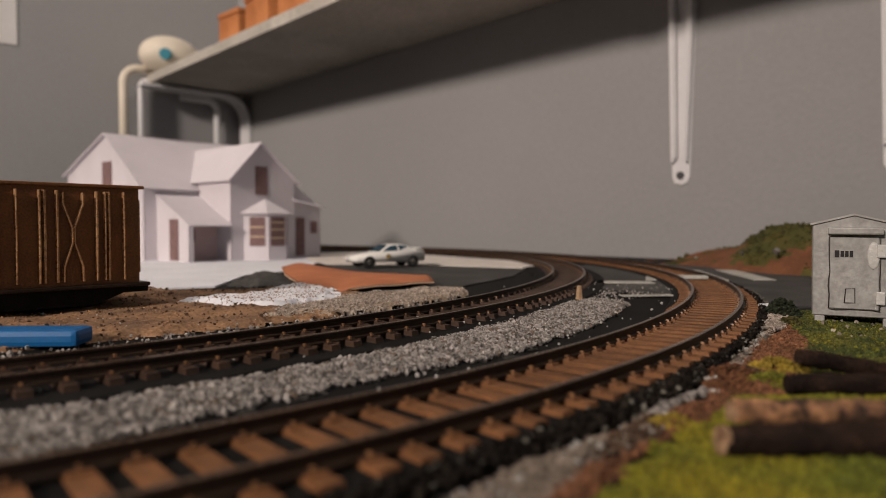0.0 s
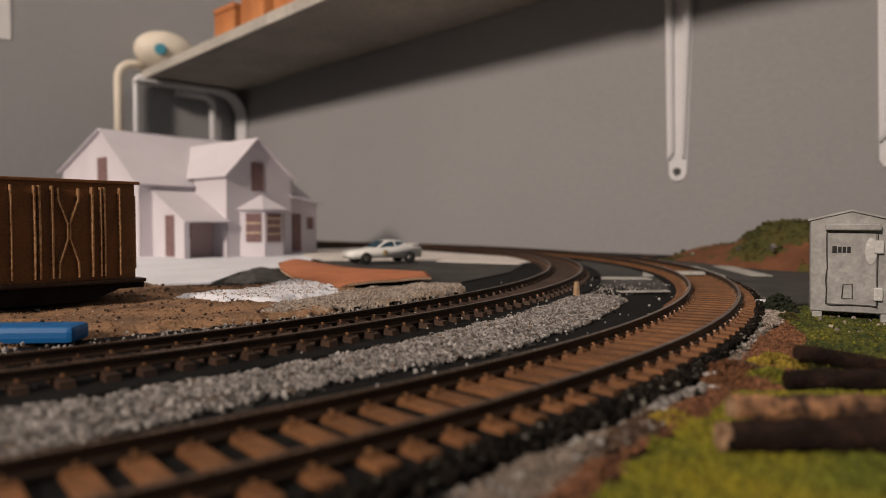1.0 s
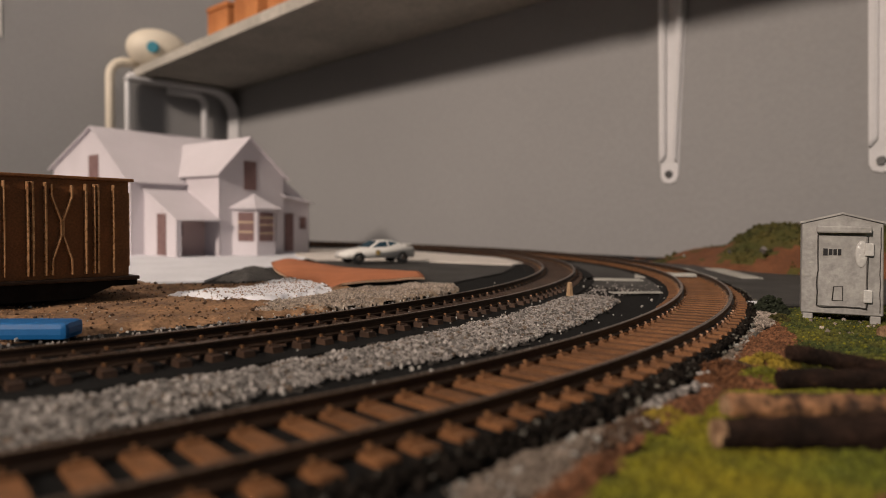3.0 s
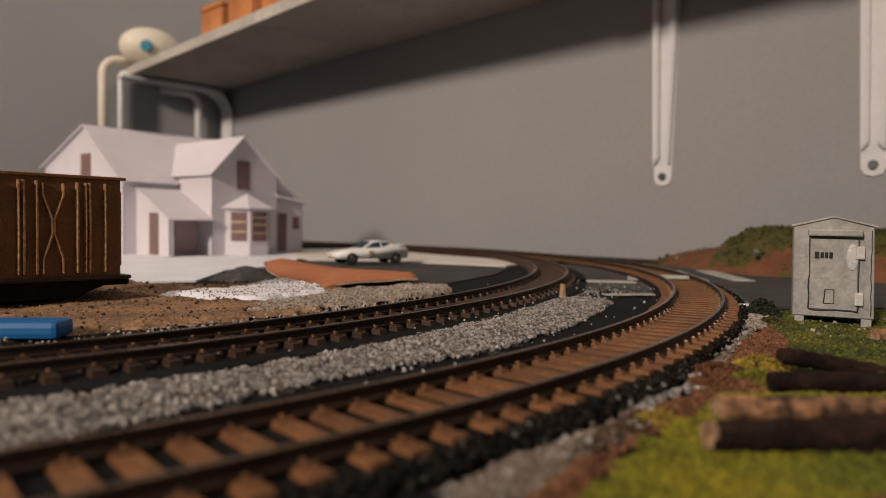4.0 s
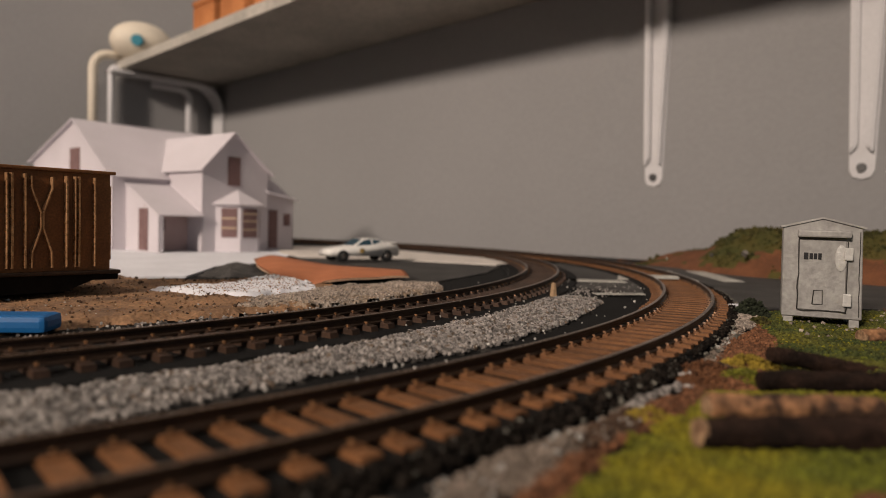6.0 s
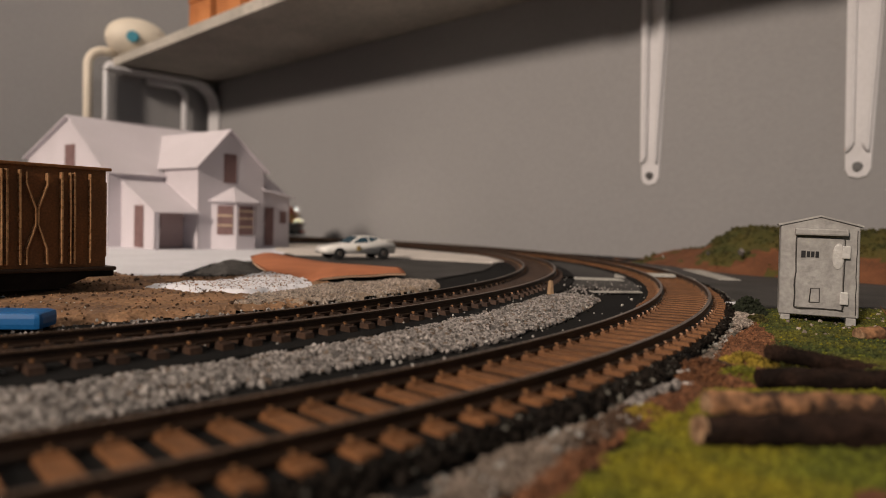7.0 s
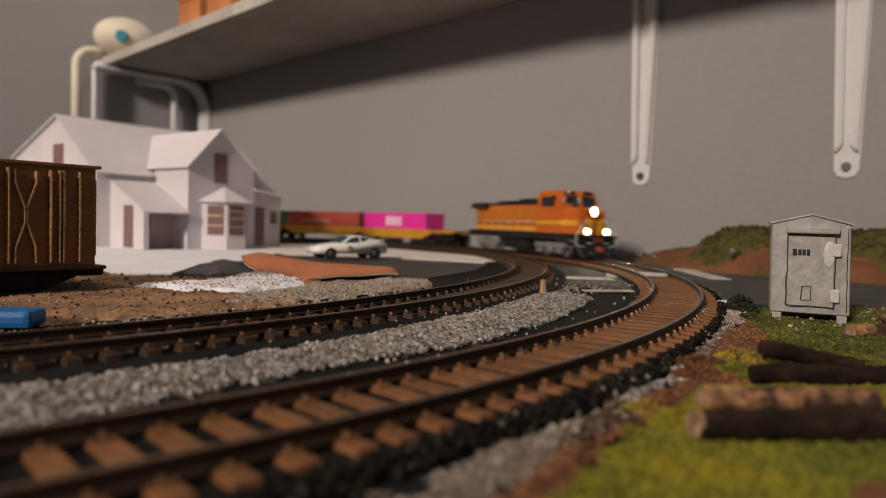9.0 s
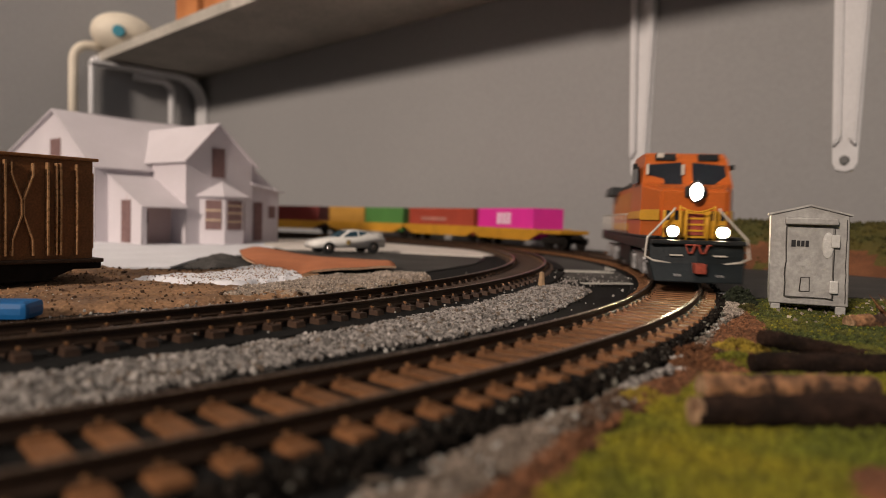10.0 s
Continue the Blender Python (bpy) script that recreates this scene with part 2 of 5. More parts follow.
# ---- mesh helpers ----


def bx(bm, c, s, rz=0.0, mi=0, taper=1.0, bevel=0.0):
    """A block of size s round c; taper narrows its top; bevel rounds its edges."""
    vs = []
    m = Matrix.Rotation(radians(rz), 3, "Z")
    for dz in (-0.5, 0.5):
        k = taper if dz > 0 else 1.0
        for dx, dy in ((-0.5, -0.5), (0.5, -0.5), (0.5, 0.5), (-0.5, 0.5)):
            vs.append(bm.verts.new(Vector(c) + m @ Vector((dx * s[0] * k, dy * s[1] * k, dz * s[2]))))
    fs = [bm.faces.new([vs[i] for i in f]) for f in
          ((3, 2, 1, 0), (4, 5, 6, 7), (0, 1, 5, 4), (1, 2, 6, 5), (2, 3, 7, 6), (3, 0, 4, 7))]
    for f in fs:
        f.material_index = mi
    if bevel:
        edges = {e for f in fs for e in f.edges}
        bmesh.ops.bevel(bm, geom=list(edges), offset=bevel, segments=2, affect="EDGES", profile=0.6)
    return fs


def rod(bm, p0, p1, r0, r1=None, seg=10, caps=True, wob=0.0, rings=1, seed=0):
    """A round bar from p0 to p1, tapered and, with wob, uneven."""
    r1 = r0 if r1 is None else r1
    p0, p1 = Vector(p0), Vector(p1)
    ax = (p1 - p0).normalized()
    u = ax.orthogonal().normalized()
    w = ax.cross(u)
    loops = []
    for k in range(rings + 1):
        f = k / rings
        c = p0.lerp(p1, f)
        r = r0 + (r1 - r0) * f
        loop = []
        for i in range(seg):
            a = 2 * math.pi * i / seg
            rr = r * (1 + wob * noise.noise(Vector((math.cos(a) * 1.3, math.sin(a) * 1.3, f * rings * 0.45 + seed * 7.1))))
            if wob:
                rr *= 1 + 0.45 * wob * noise.noise(Vector((math.cos(a) * 4, math.sin(a) * 4, f * rings * 0.9 + seed)))
                rr *= 0.86 if k in (0, rings) else 1
            loop.append(bm.verts.new(c + (u * math.cos(a) + w * math.sin(a)) * rr))
        loops.append(loop)
    for a, b in zip(loops, loops[1:]):
        for i in range(seg):
            f = bm.faces.new((a[i], a[(i + 1) % seg], b[(i + 1) % seg], b[i]))
            f.smooth = True
    if caps:
        bm.faces.new(loops[0][::-1])
        bm.faces.new(loops[-1])


def tube(bm, pts, r, seg=8, flat=None):
    """One bent bar along pts; flat: (direction, width) makes it a flat band of thickness r."""
    pts = [Vector(p) for p in pts]
    loops, u = [], None
    for k, p in enumerate(pts):
        d = (pts[min(k + 1, len(pts) - 1)] - pts[max(k - 1, 0)]).normalized()
        if flat:
            side = Vector(flat[0])
            up = d.cross(side).normalized()
            loops.append([bm.verts.new(p + side * a * flat[1] / 2 + up * b * r / 2) for a, b in ((-1, -1), (1, -1), (1, 1), (-1, 1))])
            continue
        u = d.orthogonal().normalized() if u is None else (u - d * u.dot(d)).normalized()
        w = d.cross(u)
        loops.append([bm.verts.new(p + (u * math.cos(2 * math.pi * i / seg) + w * math.sin(2 * math.pi * i / seg)) * r) for i in range(seg)])
    n = len(loops[0])
    for a, b in zip(loops, loops[1:]):
        for i in range(n):
            f = bm.faces.new((a[i], a[(i + 1) % n], b[(i + 1) % n], b[i]))
            f.smooth = not flat
    bm.faces.new(loops[0][::-1]), bm.faces.new(loops[-1])
    bmesh.ops.recalc_face_normals(bm, faces=bm.faces[:])


def slab(bm, poly, z0, z1, mi=0):
    """A flat plate with the outline poly, from z0 up to z1."""
    lo = [bm.verts.new((x, y, z0)) for x, y in poly]
    hi = [bm.verts.new((x, y, z1)) for x, y in poly]
    fs = [bm.faces.new(hi), bm.faces.new(lo[::-1])]
    n = len(poly)
    for i in range(n):
        fs.append(bm.faces.new((lo[i], lo[(i + 1) % n], hi[(i + 1) % n], hi[i])))
    for f in fs:
        f.material_index = mi
    bmesh.ops.recalc_face_normals(bm, faces=fs)


def extrude_xz(bm, prof, y0, y1):
    """The outline prof (x, z) drawn out along y."""
    a = [bm.verts.new((x, y0, z)) for x, z in prof]
    b = [bm.verts.new((x, y1, z)) for x, z in prof]
    fs = [bm.faces.new(a), bm.faces.new(b[::-1])]
    n = len(prof)
    for i in range(n):
        fs.append(bm.faces.new((a[i], b[i], b[(i + 1) % n], a[(i + 1) % n])))
    bmesh.ops.recalc_face_normals(bm, faces=fs)


def plate(bm, corners, thick):
    """A sheet of paper or card through the corners, with thickness."""
    vs = [Vector(c) for c in corners]
    nrm = (vs[1] - vs[0]).cross(vs[2] - vs[0]).normalized() * thick
    a = [bm.verts.new(v) for v in vs]
    b = [bm.verts.new(v - nrm) for v in vs]
    fs = [bm.faces.new(a), bm.faces.new(b[::-1])]
    n = len(vs)
    for i in range(n):
        fs.append(bm.faces.new((a[i], b[i], b[(i + 1) % n], a[(i + 1) % n])))
    bmesh.ops.recalc_face_normals(bm, faces=fs)


def mesh_of(name, bm, mats):
    me = bpy.data.meshes.new(name)
    bm.to_mesh(me)
    bm.free()
    for k in (mats if isinstance(mats, (list, tuple)) else [mats]):
        me.materials.append(M[k])
    return me


def part(name, bm, material, parent, label=""):
    ob = new(name, mesh_of(name, bm, material))
    ob.parent = parent
    return tagged(ob, label)


def thing(name, label, category, m=None, group="", kind=""):
    ob = new(name)
    ob.empty_display_size = 0.01
    if m is not None:
        ob.matrix_world = m
    return tagged(ob, label, category, group, kind)


def solid(name, bm, material, label, category, group="", kind=""):
    return tagged(new(name, mesh_of(name, bm, material)), label, category, group, kind)


def inside(p, poly):
    x, y = p
    hit = False
    for (x0, y0), (x1, y1) in zip(poly, poly[1:] + poly[:1]):
        if (y0 > y) != (y1 > y) and x < (x1 - x0) * (y - y0) / (y1 - y0) + x0:
            hit = not hit
    return hit


def edge_gap(p, poly):
    best = 9.0
    for a, b in zip(poly, poly[1:] + poly[:1]):
        a2, b2, q = Vector(a), Vector(b), Vector(p)
        d = b2 - a2
        k = max(0.0, min(1.0, (q - a2).dot(d) / d.length_squared))
        best = min(best, (q - a2 - d * k).length)
    return best


def patch(name, poly, step, base, rise, bumps, material, label, category, kind="structure", margin=0.006, rag=0.003, fine=260.0):
    """Loose ground cover: a bumpy sheet inside a ragged outline, thinning out to its edge."""
    xs, ys = [p[0] for p in poly], [p[1] for p in poly]
    verts, faces, ids = [], [], {}
    nx, ny = int((max(xs) - min(xs)) / step) + 2, int((max(ys) - min(ys)) / step) + 2

    def height(x, y):
        p = (x, y)
        g = edge_gap(p, poly) * (1 if inside(p, poly) else -1)
        g += rag * noise.noise(Vector((x * 170, y * 170, 3.3))) + rag * 0.6 * noise.noise(Vector((x * 520, y * 520, 8.3)))
        if g < -step:
            return None
        k = max(0.0, min(1.0, g / margin))
        k = k * k * (3 - 2 * k)
        h = rise * k + bumps * k * (noise.noise(Vector((x * 60, y * 60, 1.7))) + 0.5 * noise.noise(Vector((x * fine, y * fine, 5.1))))
        return base + h + (0.0003 if g > 0 else -0.002)

    for i in range(nx):
        for j in range(ny):
            x, y = min(xs) + i * step, min(ys) + j * step
            h = height(x, y)
            if h is not None:
                ids[i, j] = len(verts)
                verts.append((x, y, h))
    for i in range(nx):
        for j in range(ny):
            q = [(i, j), (i + 1, j), (i + 1, j + 1), (i, j + 1)]
            if all(k in ids for k in q):
                faces.append([ids[k] for k in q])
    me = bpy.data.meshes.new(name)
    me.from_pydata(verts, [], faces)
    me.shade_smooth()
    me.materials.append(M[material])
    return tagged(new(name, me), label, category, kind=kind), height


def crumbs(name, places, size, material, label, category, flat=1.0, sharp=True, seed=1):
    """Many small uneven grains, joined: places are (x, y, z)."""
    rng = np.random.default_rng(seed)
    octa = np.array([(1, 0, 0), (-1, 0, 0), (0, 1, 0), (0, -1, 0), (0, 0, 1), (0, 0, -1)], float)
    tri = np.array([(0, 2, 4), (2, 1, 4), (1, 3, 4), (3, 0, 4), (2, 0, 5), (1, 2, 5), (3, 1, 5), (0, 3, 5)])
    cube = np.array([(x, y, z) for x in (-1, 1) for y in (-1, 1) for z in (-1, 1)], float) * 0.75
    quad = [(0, 1, 3, 2), (4, 6, 7, 5), (0, 4, 5, 1), (2, 3, 7, 6), (0, 2, 6, 4), (1, 5, 7, 3)]
    at = np.array(places, float)
    pick = np.arange(len(at)) % 2 == 1 if sharp else np.zeros(len(at), bool)
    verts, faces, base = [], [], 0
    for body, cells, where in ((octa, tri.tolist(), at[~pick]), (cube, quad, at[pick])):
        n, m = len(where), len(body)
        if not n:
            continue
        size_n = size * rng.uniform(0.5, 1.25, (n, 1))
        shape = np.concatenate([size_n, size_n * rng.uniform(0.7, 1.1, (n, 1)), size_n * flat], axis=1)
        v = body[None] * rng.uniform(0.65, 1.15, (n, m, 1)) * shape[:, None]
        q = rng.normal(size=(n, 4))
        w, a, b, c = (q / np.linalg.norm(q, axis=1, keepdims=True)).T
        turn = np.array([[1 - 2 * (b * b + c * c), 2 * (a * b - c * w), 2 * (a * c + b * w)],
                         [2 * (a * b + c * w), 1 - 2 * (a * a + c * c), 2 * (b * c - a * w)],
                         [2 * (a * c - b * w), 2 * (b * c + a * w), 1 - 2 * (a * a + b * b)]])
        v = np.einsum("ijn,nkj->nki", turn, v) + where[:, None]
        verts.extend(v.reshape(-1, 3).tolist())
        cell = np.array(cells)
        faces.extend((cell[None] + (base + m * np.arange(n))[:, None, None]).reshape(-1, cell.shape[1]).tolist())
        base += n * m
    me = bpy.data.meshes.new(name)
    me.from_pydata(verts, [], faces)
    me.materials.append(M[material])
    return tagged(new(name, me), label, category, kind="stuff")


def scatter(poly, n, height, lift=0.0, seed=1, keep=None):
    rng = random.Random(seed)
    xs, ys = [p[0] for p in poly], [p[1] for p in poly]
    out = []
    while len(out) < n:
        x, y = rng.uniform(min(xs), max(xs)), rng.uniform(min(ys), max(ys))
        if not inside((x, y), poly) or (keep and not keep(x, y)):
            continue
        h = height(x, y) if callable(height) else height
        if h is not None:
            out.append((x, y, h + lift))
    return out

# ---- the room ----


def slab_room(name, n0, n1, t0, t1, z0, z1, material, label, category):
    bm = bmesh.new()
    slab(bm, [tuple(room(n, t)[:2]) for n, t in ((n0, t0), (n1, t0), (n1, t1), (n0, t1))], z0, z1)
    return solid(name, bm, material, label, category, kind="structure")


FAR_N, FAR_T = -4.6, 2.6
slab_room("wall_back", WALL, WALL + 0.12, LEFT - 0.12, FAR_T + 0.12, FLOOR, CEIL, "wall", "plain grey painted wall behind the model railway", "wall")
slab_room("wall_left", FAR_N, WALL, LEFT - 0.12, LEFT, FLOOR, CEIL, "wall", "plain grey painted side wall of the room", "wall")
for name, n0, n1, z0, z1 in (("wall_right_1", FAR_N, -1.45, FLOOR, CEIL), ("wall_right_2", -0.35, WALL, FLOOR, CEIL),
                             ("wall_right_3", -1.45, -0.35, FLOOR, 0.25), ("wall_right_4", -1.45, -0.35, 1.25, CEIL)):
    slab_room(name, n0, n1, FAR_T, FAR_T + 0.12, z0, z1, "wall", "plain grey painted wall round a window", "wall")
slab_room("wall_front", FAR_N - 0.12, FAR_N, LEFT - 0.12, FAR_T + 0.12, FLOOR, CEIL, "wall", "plain grey painted wall closing the room", "wall")
slab_room("ceiling", FAR_N - 0.12, WALL + 0.12, LEFT - 0.12, FAR_T + 0.12, CEIL, CEIL + 0.1, "ceiling", "plain off-white painted ceiling of the room", "ceiling")
slab_room("floor", FAR_N - 0.12, WALL + 0.12, LEFT - 0.12, FAR_T + 0.12, FLOOR - 0.1, FLOOR, "room_floor", "brown wooden floor of the room", "floor")
bm = bmesh.new()
slab(bm, [tuple(room(n, t)[:2]) for n, t in ((-2.4, LEFT + 0.001), (WALL - 0.001, LEFT + 0.001), (WALL - 0.001, 0.55), (-0.18, 0.55), (-0.18, -0.50), (-2.4, -0.50))], GZ - 0.025, GZ)
solid("ground", bm, "black", "black foam sheet covering the railway baseboard", "baseboard", kind="structure")


def build_shelf():
    top = 0.272
    sh = thing("wall_shelf", "long grey-beige wooden wall shelf on white brackets", "shelf")
    for name, n0, n1, lo in (("board", 0.4035, WALL - 0.001, 0.259), ("front_edge", 0.40, 0.4035, 0.2586)):
        bm = bmesh.new()
        slab(bm, [tuple(room(n, t)[:2]) for n, t in ((n0, LEFT + 0.012), (n1, LEFT + 0.012), (n1, 0.9), (n0, 0.9))], lo, top)
        part(name, bm, "shelf", sh)
    return top


SHELF_TOP = build_shelf()


def build_bracket(t, z_hole):
    """A pressed white bracket: two ribs that part upward, a round foot with a screw, an arm under the shelf."""
    b = thing("shelf_bracket", "white enamelled metal shelf bracket screwed to the grey wall", "bracket",
              Matrix.Translation(room(WALL, t)) @ Matrix.Rotation(radians(ROOM_TURN), 4, "Z"), "shelf brackets")
    # local x along the wall, local -y away from it
    bm = bmesh.new()
    top = 0.2585
    prof = [(-0.0085, z_hole - 0.002), (-0.006, z_hole - 0.0068), (0, z_hole - 0.0085), (0.006, z_hole - 0.0068), (0.0085, z_hole - 0.002), (0.0135, top), (-0.0135, top)]
    extrude_xz(bm, prof, -0.0018, 0.0)
    part("back_plate", bm, "white_metal", b)
    for s in (-1, 1):
        bm = bmesh.new()
        prof = [(s * 0.0025, z_hole + 0.016), (s * 0.0078, z_hole + 0.010), (s * 0.0133, top), (s * 0.0065, top)]
        extrude_xz(bm, prof, -0.0075, -0.0018)
        bmesh.ops.bevel(bm, geom=bm.edges[:], offset=0.0012, segments=2, affect="EDGES")
        part("rib", bm, "white_metal", b)
    bm = bmesh.new()
    bx(bm, (0, -0.082, top - 0.004), (0.024, 0.16, 0.006), bevel=0.0015)
    part("arm", bm, "white_metal", b)
    bm = bmesh.new()
    rod(bm, (0, -0.0045, z_hole), (0, 0, z_hole), 0.0032, 0.0036, 12)
    part("screw", bm, "screw", b, "dark steel screw")


build_bracket(-0.3160, 0.0708)
build_bracket(-0.148, 0.0731)


def build_rack():
    """White bent-tube bracket at the shelf's end."""
    b = thing("tube_bracket", "white bent tubular frame carrying the shelf end", "bracket")

    def path(n_leg, t, z_low, n_arm, r, drop):
        pts = [room(n_leg, t, z_low), room(n_leg, t, drop - r)]
        sgn = 1 if n_arm > n_leg else -1
        for k in range(1, 7):
            a = k / 6 * math.pi / 2
            pts.append(room(n_leg + sgn * r * (1 - math.cos(a)), t, drop - r + r * math.sin(a)))
        pts.append(room(n_arm, t, drop))
        return pts
    bm = bmesh.new()
    tube(bm, path(WALL - 0.004, LEFT + 0.034, -0.0, 0.385, 0.045, 0.2530), 0.004, flat=(WT, 0.036))
    part("wall_band", bm, "white_metal", b)
    bm = bmesh.new()
    tube(bm, path(WALL - 0.05, LEFT + 0.016, -0.0, 0.46, 0.02, 0.245), 0.006, 10)
    part("inner_tube", bm, "white_metal", b)
    bm = bmesh.new()
    tube(bm, path(0.362, LEFT + 0.03, GZ, 0.41, 0.025, 0.280), 0.0070, 12)
    part("front_tube", bm, "cream", b)
    bm = bmesh.new()
    tube(bm, path(0.390, LEFT + 0.028, GZ, 0.41, 0.01, 0.262), 0.005, 10)
    part("front_rod", bm, "white_metal", b)


build_rack()


def build_helmet():
    """Cream rounded plastic object with a teal disc, on the shelf's end."""
    c = room(0.432, LEFT + 0.041, SHELF_TOP + 0.033)
    m = Matrix.Translation(c) @ Matrix.Rotation(radians(ROOM_TURN), 4, "Z")
    h = thing("toy_float", "cream rounded plastic shell with a teal disc on the shelf", "shell", m)
    bm = bmesh.new()
    bmesh.ops.create_uvsphere(bm, u_segments=28, v_segments=18, radius=1)
    for v in bm.verts:
        x, y, z = v.co
        k = 1 + 0.10 * x
        v.co = Vector((x * 0.038, y * 0.049 * k, z * 0.033))
    for f in bm.faces:
        f.smooth = True
    part("shell", bm, "cream", h)
    bm = bmesh.new()
    rod(bm, (0.0320, -0.017, -0.004), (0.0385, -0.0215, -0.005), 0.0095, 0.0085, 18)
    part("disc", bm, "teal", h, "teal round disc")


build_helmet()


def build_shelf_boxes():
    for n, t, sx, sy, sz, rz in ((0.455, -0.925, 0.055, 0.06, 0.045, 4), (0.46, -0.838, 0.075, 0.07, 0.052, -5),
                                 (0.47, -0.745, 0.09, 0.08, 0.075, 3), (0.455, -0.655, 0.07, 0.06, 0.05, -2)):
        b = thing("cardboard_box", "orange-brown cardboard box stored on the wall shelf", "box",
                  Matrix.Translation(room(n, t, SHELF_TOP)) @ Matrix.Rotation(radians(ROOM_TURN + rz), 4, "Z"), "boxes on the shelf")
        bm = bmesh.new()
        bx(bm, (0, 0, sz / 2), (sx, sy, sz), bevel=0.003)
        part("carton", bm, "terracotta", b)
        bm = bmesh.new()
        bx(bm, (0, 0, sz + 0.004), (sx * 1.03, sy * 1.03, 0.008), bevel=0.002)
        part("lid", bm, "terracotta", b)


build_shelf_boxes()


def build_poster():
    p = thing("poster", "white paper poster pinned on the grey side wall", "poster",
              Matrix.Translation(room(0.12, LEFT + 0.001, 0.335)) @ Matrix.Rotation(radians(ROOM_TURN - 90), 4, "Z"))
    bm = bmesh.new()
    bx(bm, (0, 0, 0.11), (0.20, 0.0012, 0.30))
    part("sheet", bm, "poster", p)
    for k in range(3):
        bm = bmesh.new()
        bx(bm, (-0.03, 0.0012, 0.03 + k * 0.05), (0.10, 0.0008, 0.012))
        part("print_bar", bm, "print_grey", p)


build_poster()

# ---- tracks: two loops of the same curve, set apart ----
RAD = 0.462
OUTER = Vector((-0.337, 0.416))
INNER = Vector((-0.396, 0.455))
TURN_IN = 133.6   # where the straight joins the curve, degrees
GAUGE = 0.0165


def sweep_rail(bm, centre, rad, a0, a1, lead, prof, mi=None, steps=150):
    """Draws the rail's section along the curve and on along the straight behind it."""
    loops = []
    rows = []
    for k in range(steps + 1):
        a = radians(a0 + (a1 - a0) * k / steps)
        rows.append((centre + Vector((math.cos(a), math.sin(a))) * rad, Vector((math.cos(a), math.sin(a)))))
    if lead:
        p, o = rows[-1]
        rows.append((p - Vector(WN[:2]) * lead, o))
    for p, o in rows:
        loops.append([bm.verts.new((p.x + o.x * u, p.y + o.y * u, z)) for u, z in prof])
    n = len(prof)
    for a, b in zip(loops, loops[1:]):
        for i in range(n):
            f = bm.faces.new((a[i], a[(i + 1) % n], b[(i + 1) % n], b[i]))
            if mi:
                f.material_index = mi[i]
    bm.faces.new(loops[0]), bm.faces.new(loops[-1])


def tie_mesh(name, material, length, width, high):
    bm = bmesh.new()
    bx(bm, (0, 0, -high / 2), (length, width, high), taper=0.97)
    for s in (-1, 1):
        bx(bm, (s * (GAUGE / 2 + 0.0005), 0, 0.00016), (0.0048, width * 0.86, 0.00034), taper=0.94)
        for e in (-1, 1):
            x = s * (GAUGE / 2 + 0.0005) + e * 0.0013
            bx(bm, (x, 0, 0.00042), (0.0006, 0.0007, 0.0006), taper=0.75, mi=1)
            bx(bm, (x - e * 0.0002, 0, 0.00078), (0.0009, 0.0006, 0.0003), taper=0.8, mi=1)
    return mesh_of(name, bm, [material, "spike"])


def build_track(label, centre, a0, a1, lead, pitch, tie_mat, width, length):
    tr = thing("railway_track", label, "track", group="model railway tracks")
    h = 0.0025
    prof = [(-0.0011, -h), (0.0011, -h), (0.0011, -h + 0.0004), (0.0003, -h + 0.0007), (0.0003, -0.0009), (0.00055, -0.0006),
            (0.00055, -0.0001), (0.0004, 0), (-0.0004, 0), (-0.00055, -0.0001), (-0.00055, -0.0006), (-0.0003, -0.0009), (-0.0003, -h + 0.0007), (-0.0011, -h + 0.0004)]
    mi = [0, 0, 0, 0, 0, 0, 1, 1, 1, 0, 0, 0, 0, 0]
    for s in (-1, 1):
        bm = bmesh.new()
        sweep_rail(bm, centre, RAD + s * (GAUGE / 2 + 0.0005), a0, a1, lead, prof, mi)
        bmesh.ops.recalc_face_normals(bm, faces=bm.faces[:])
        part("rail", bm, ["rail", "rail_top"], tr)
    me = tie_mesh("tie", tie_mat, length, width, 0.0017)
    step = math.degrees(pitch / RAD)
    n = min(300, int((a1 - a0) / step))
    for k in range(n):
        a = radians(a0 + k * step + random.uniform(-0.05, 0.05))
        ob = new("tie", me)
        ob.parent = tr
        r = RAD + random.uniform(-0.0003, 0.0003)
        ob.matrix_basis = Matrix.Translation((centre.x + r * math.cos(a), centre.y + r * math.sin(a), -h)) @ Matrix.Rotation(a + random.uniform(-0.012, 0.012), 4, "Z")
    return tr


build_track("curved model track with brown ties and dark weathered rails", OUTER, -112, TURN_IN, 2.4, 0.0069, "tie", 0.0034, 0.0282)
bm = bmesh.new()
sweep_rail(bm, INNER, RAD, -118, TURN_IN, 0, [(-0.021, GZ - 0.001), (0.021, GZ - 0.001), (0.019, GZ + 0.0012), (-0.019, GZ + 0.0012)])
bmesh.ops.recalc_face_normals(bm, faces=bm.faces[:])
solid("track_bed", bm, "black", "black foam bed under the inner track", "track bed", kind="structure")
# black bed raised to cover tie sides that lie in shade
bm = bmesh.new()
sweep_rail(bm, OUTER, RAD, -112, TURN_IN, 2.4, [(-0.0185, GZ - 0.001), (0.0180, GZ - 0.001), (0.0156, GZ + 0.0017), (-0.0158, GZ + 0.0017)])
bmesh.ops.recalc_face_normals(bm, faces=bm.faces[:])
solid("track_bed", bm, "black", "black foam bed under the outer track", "track bed", kind="structure")
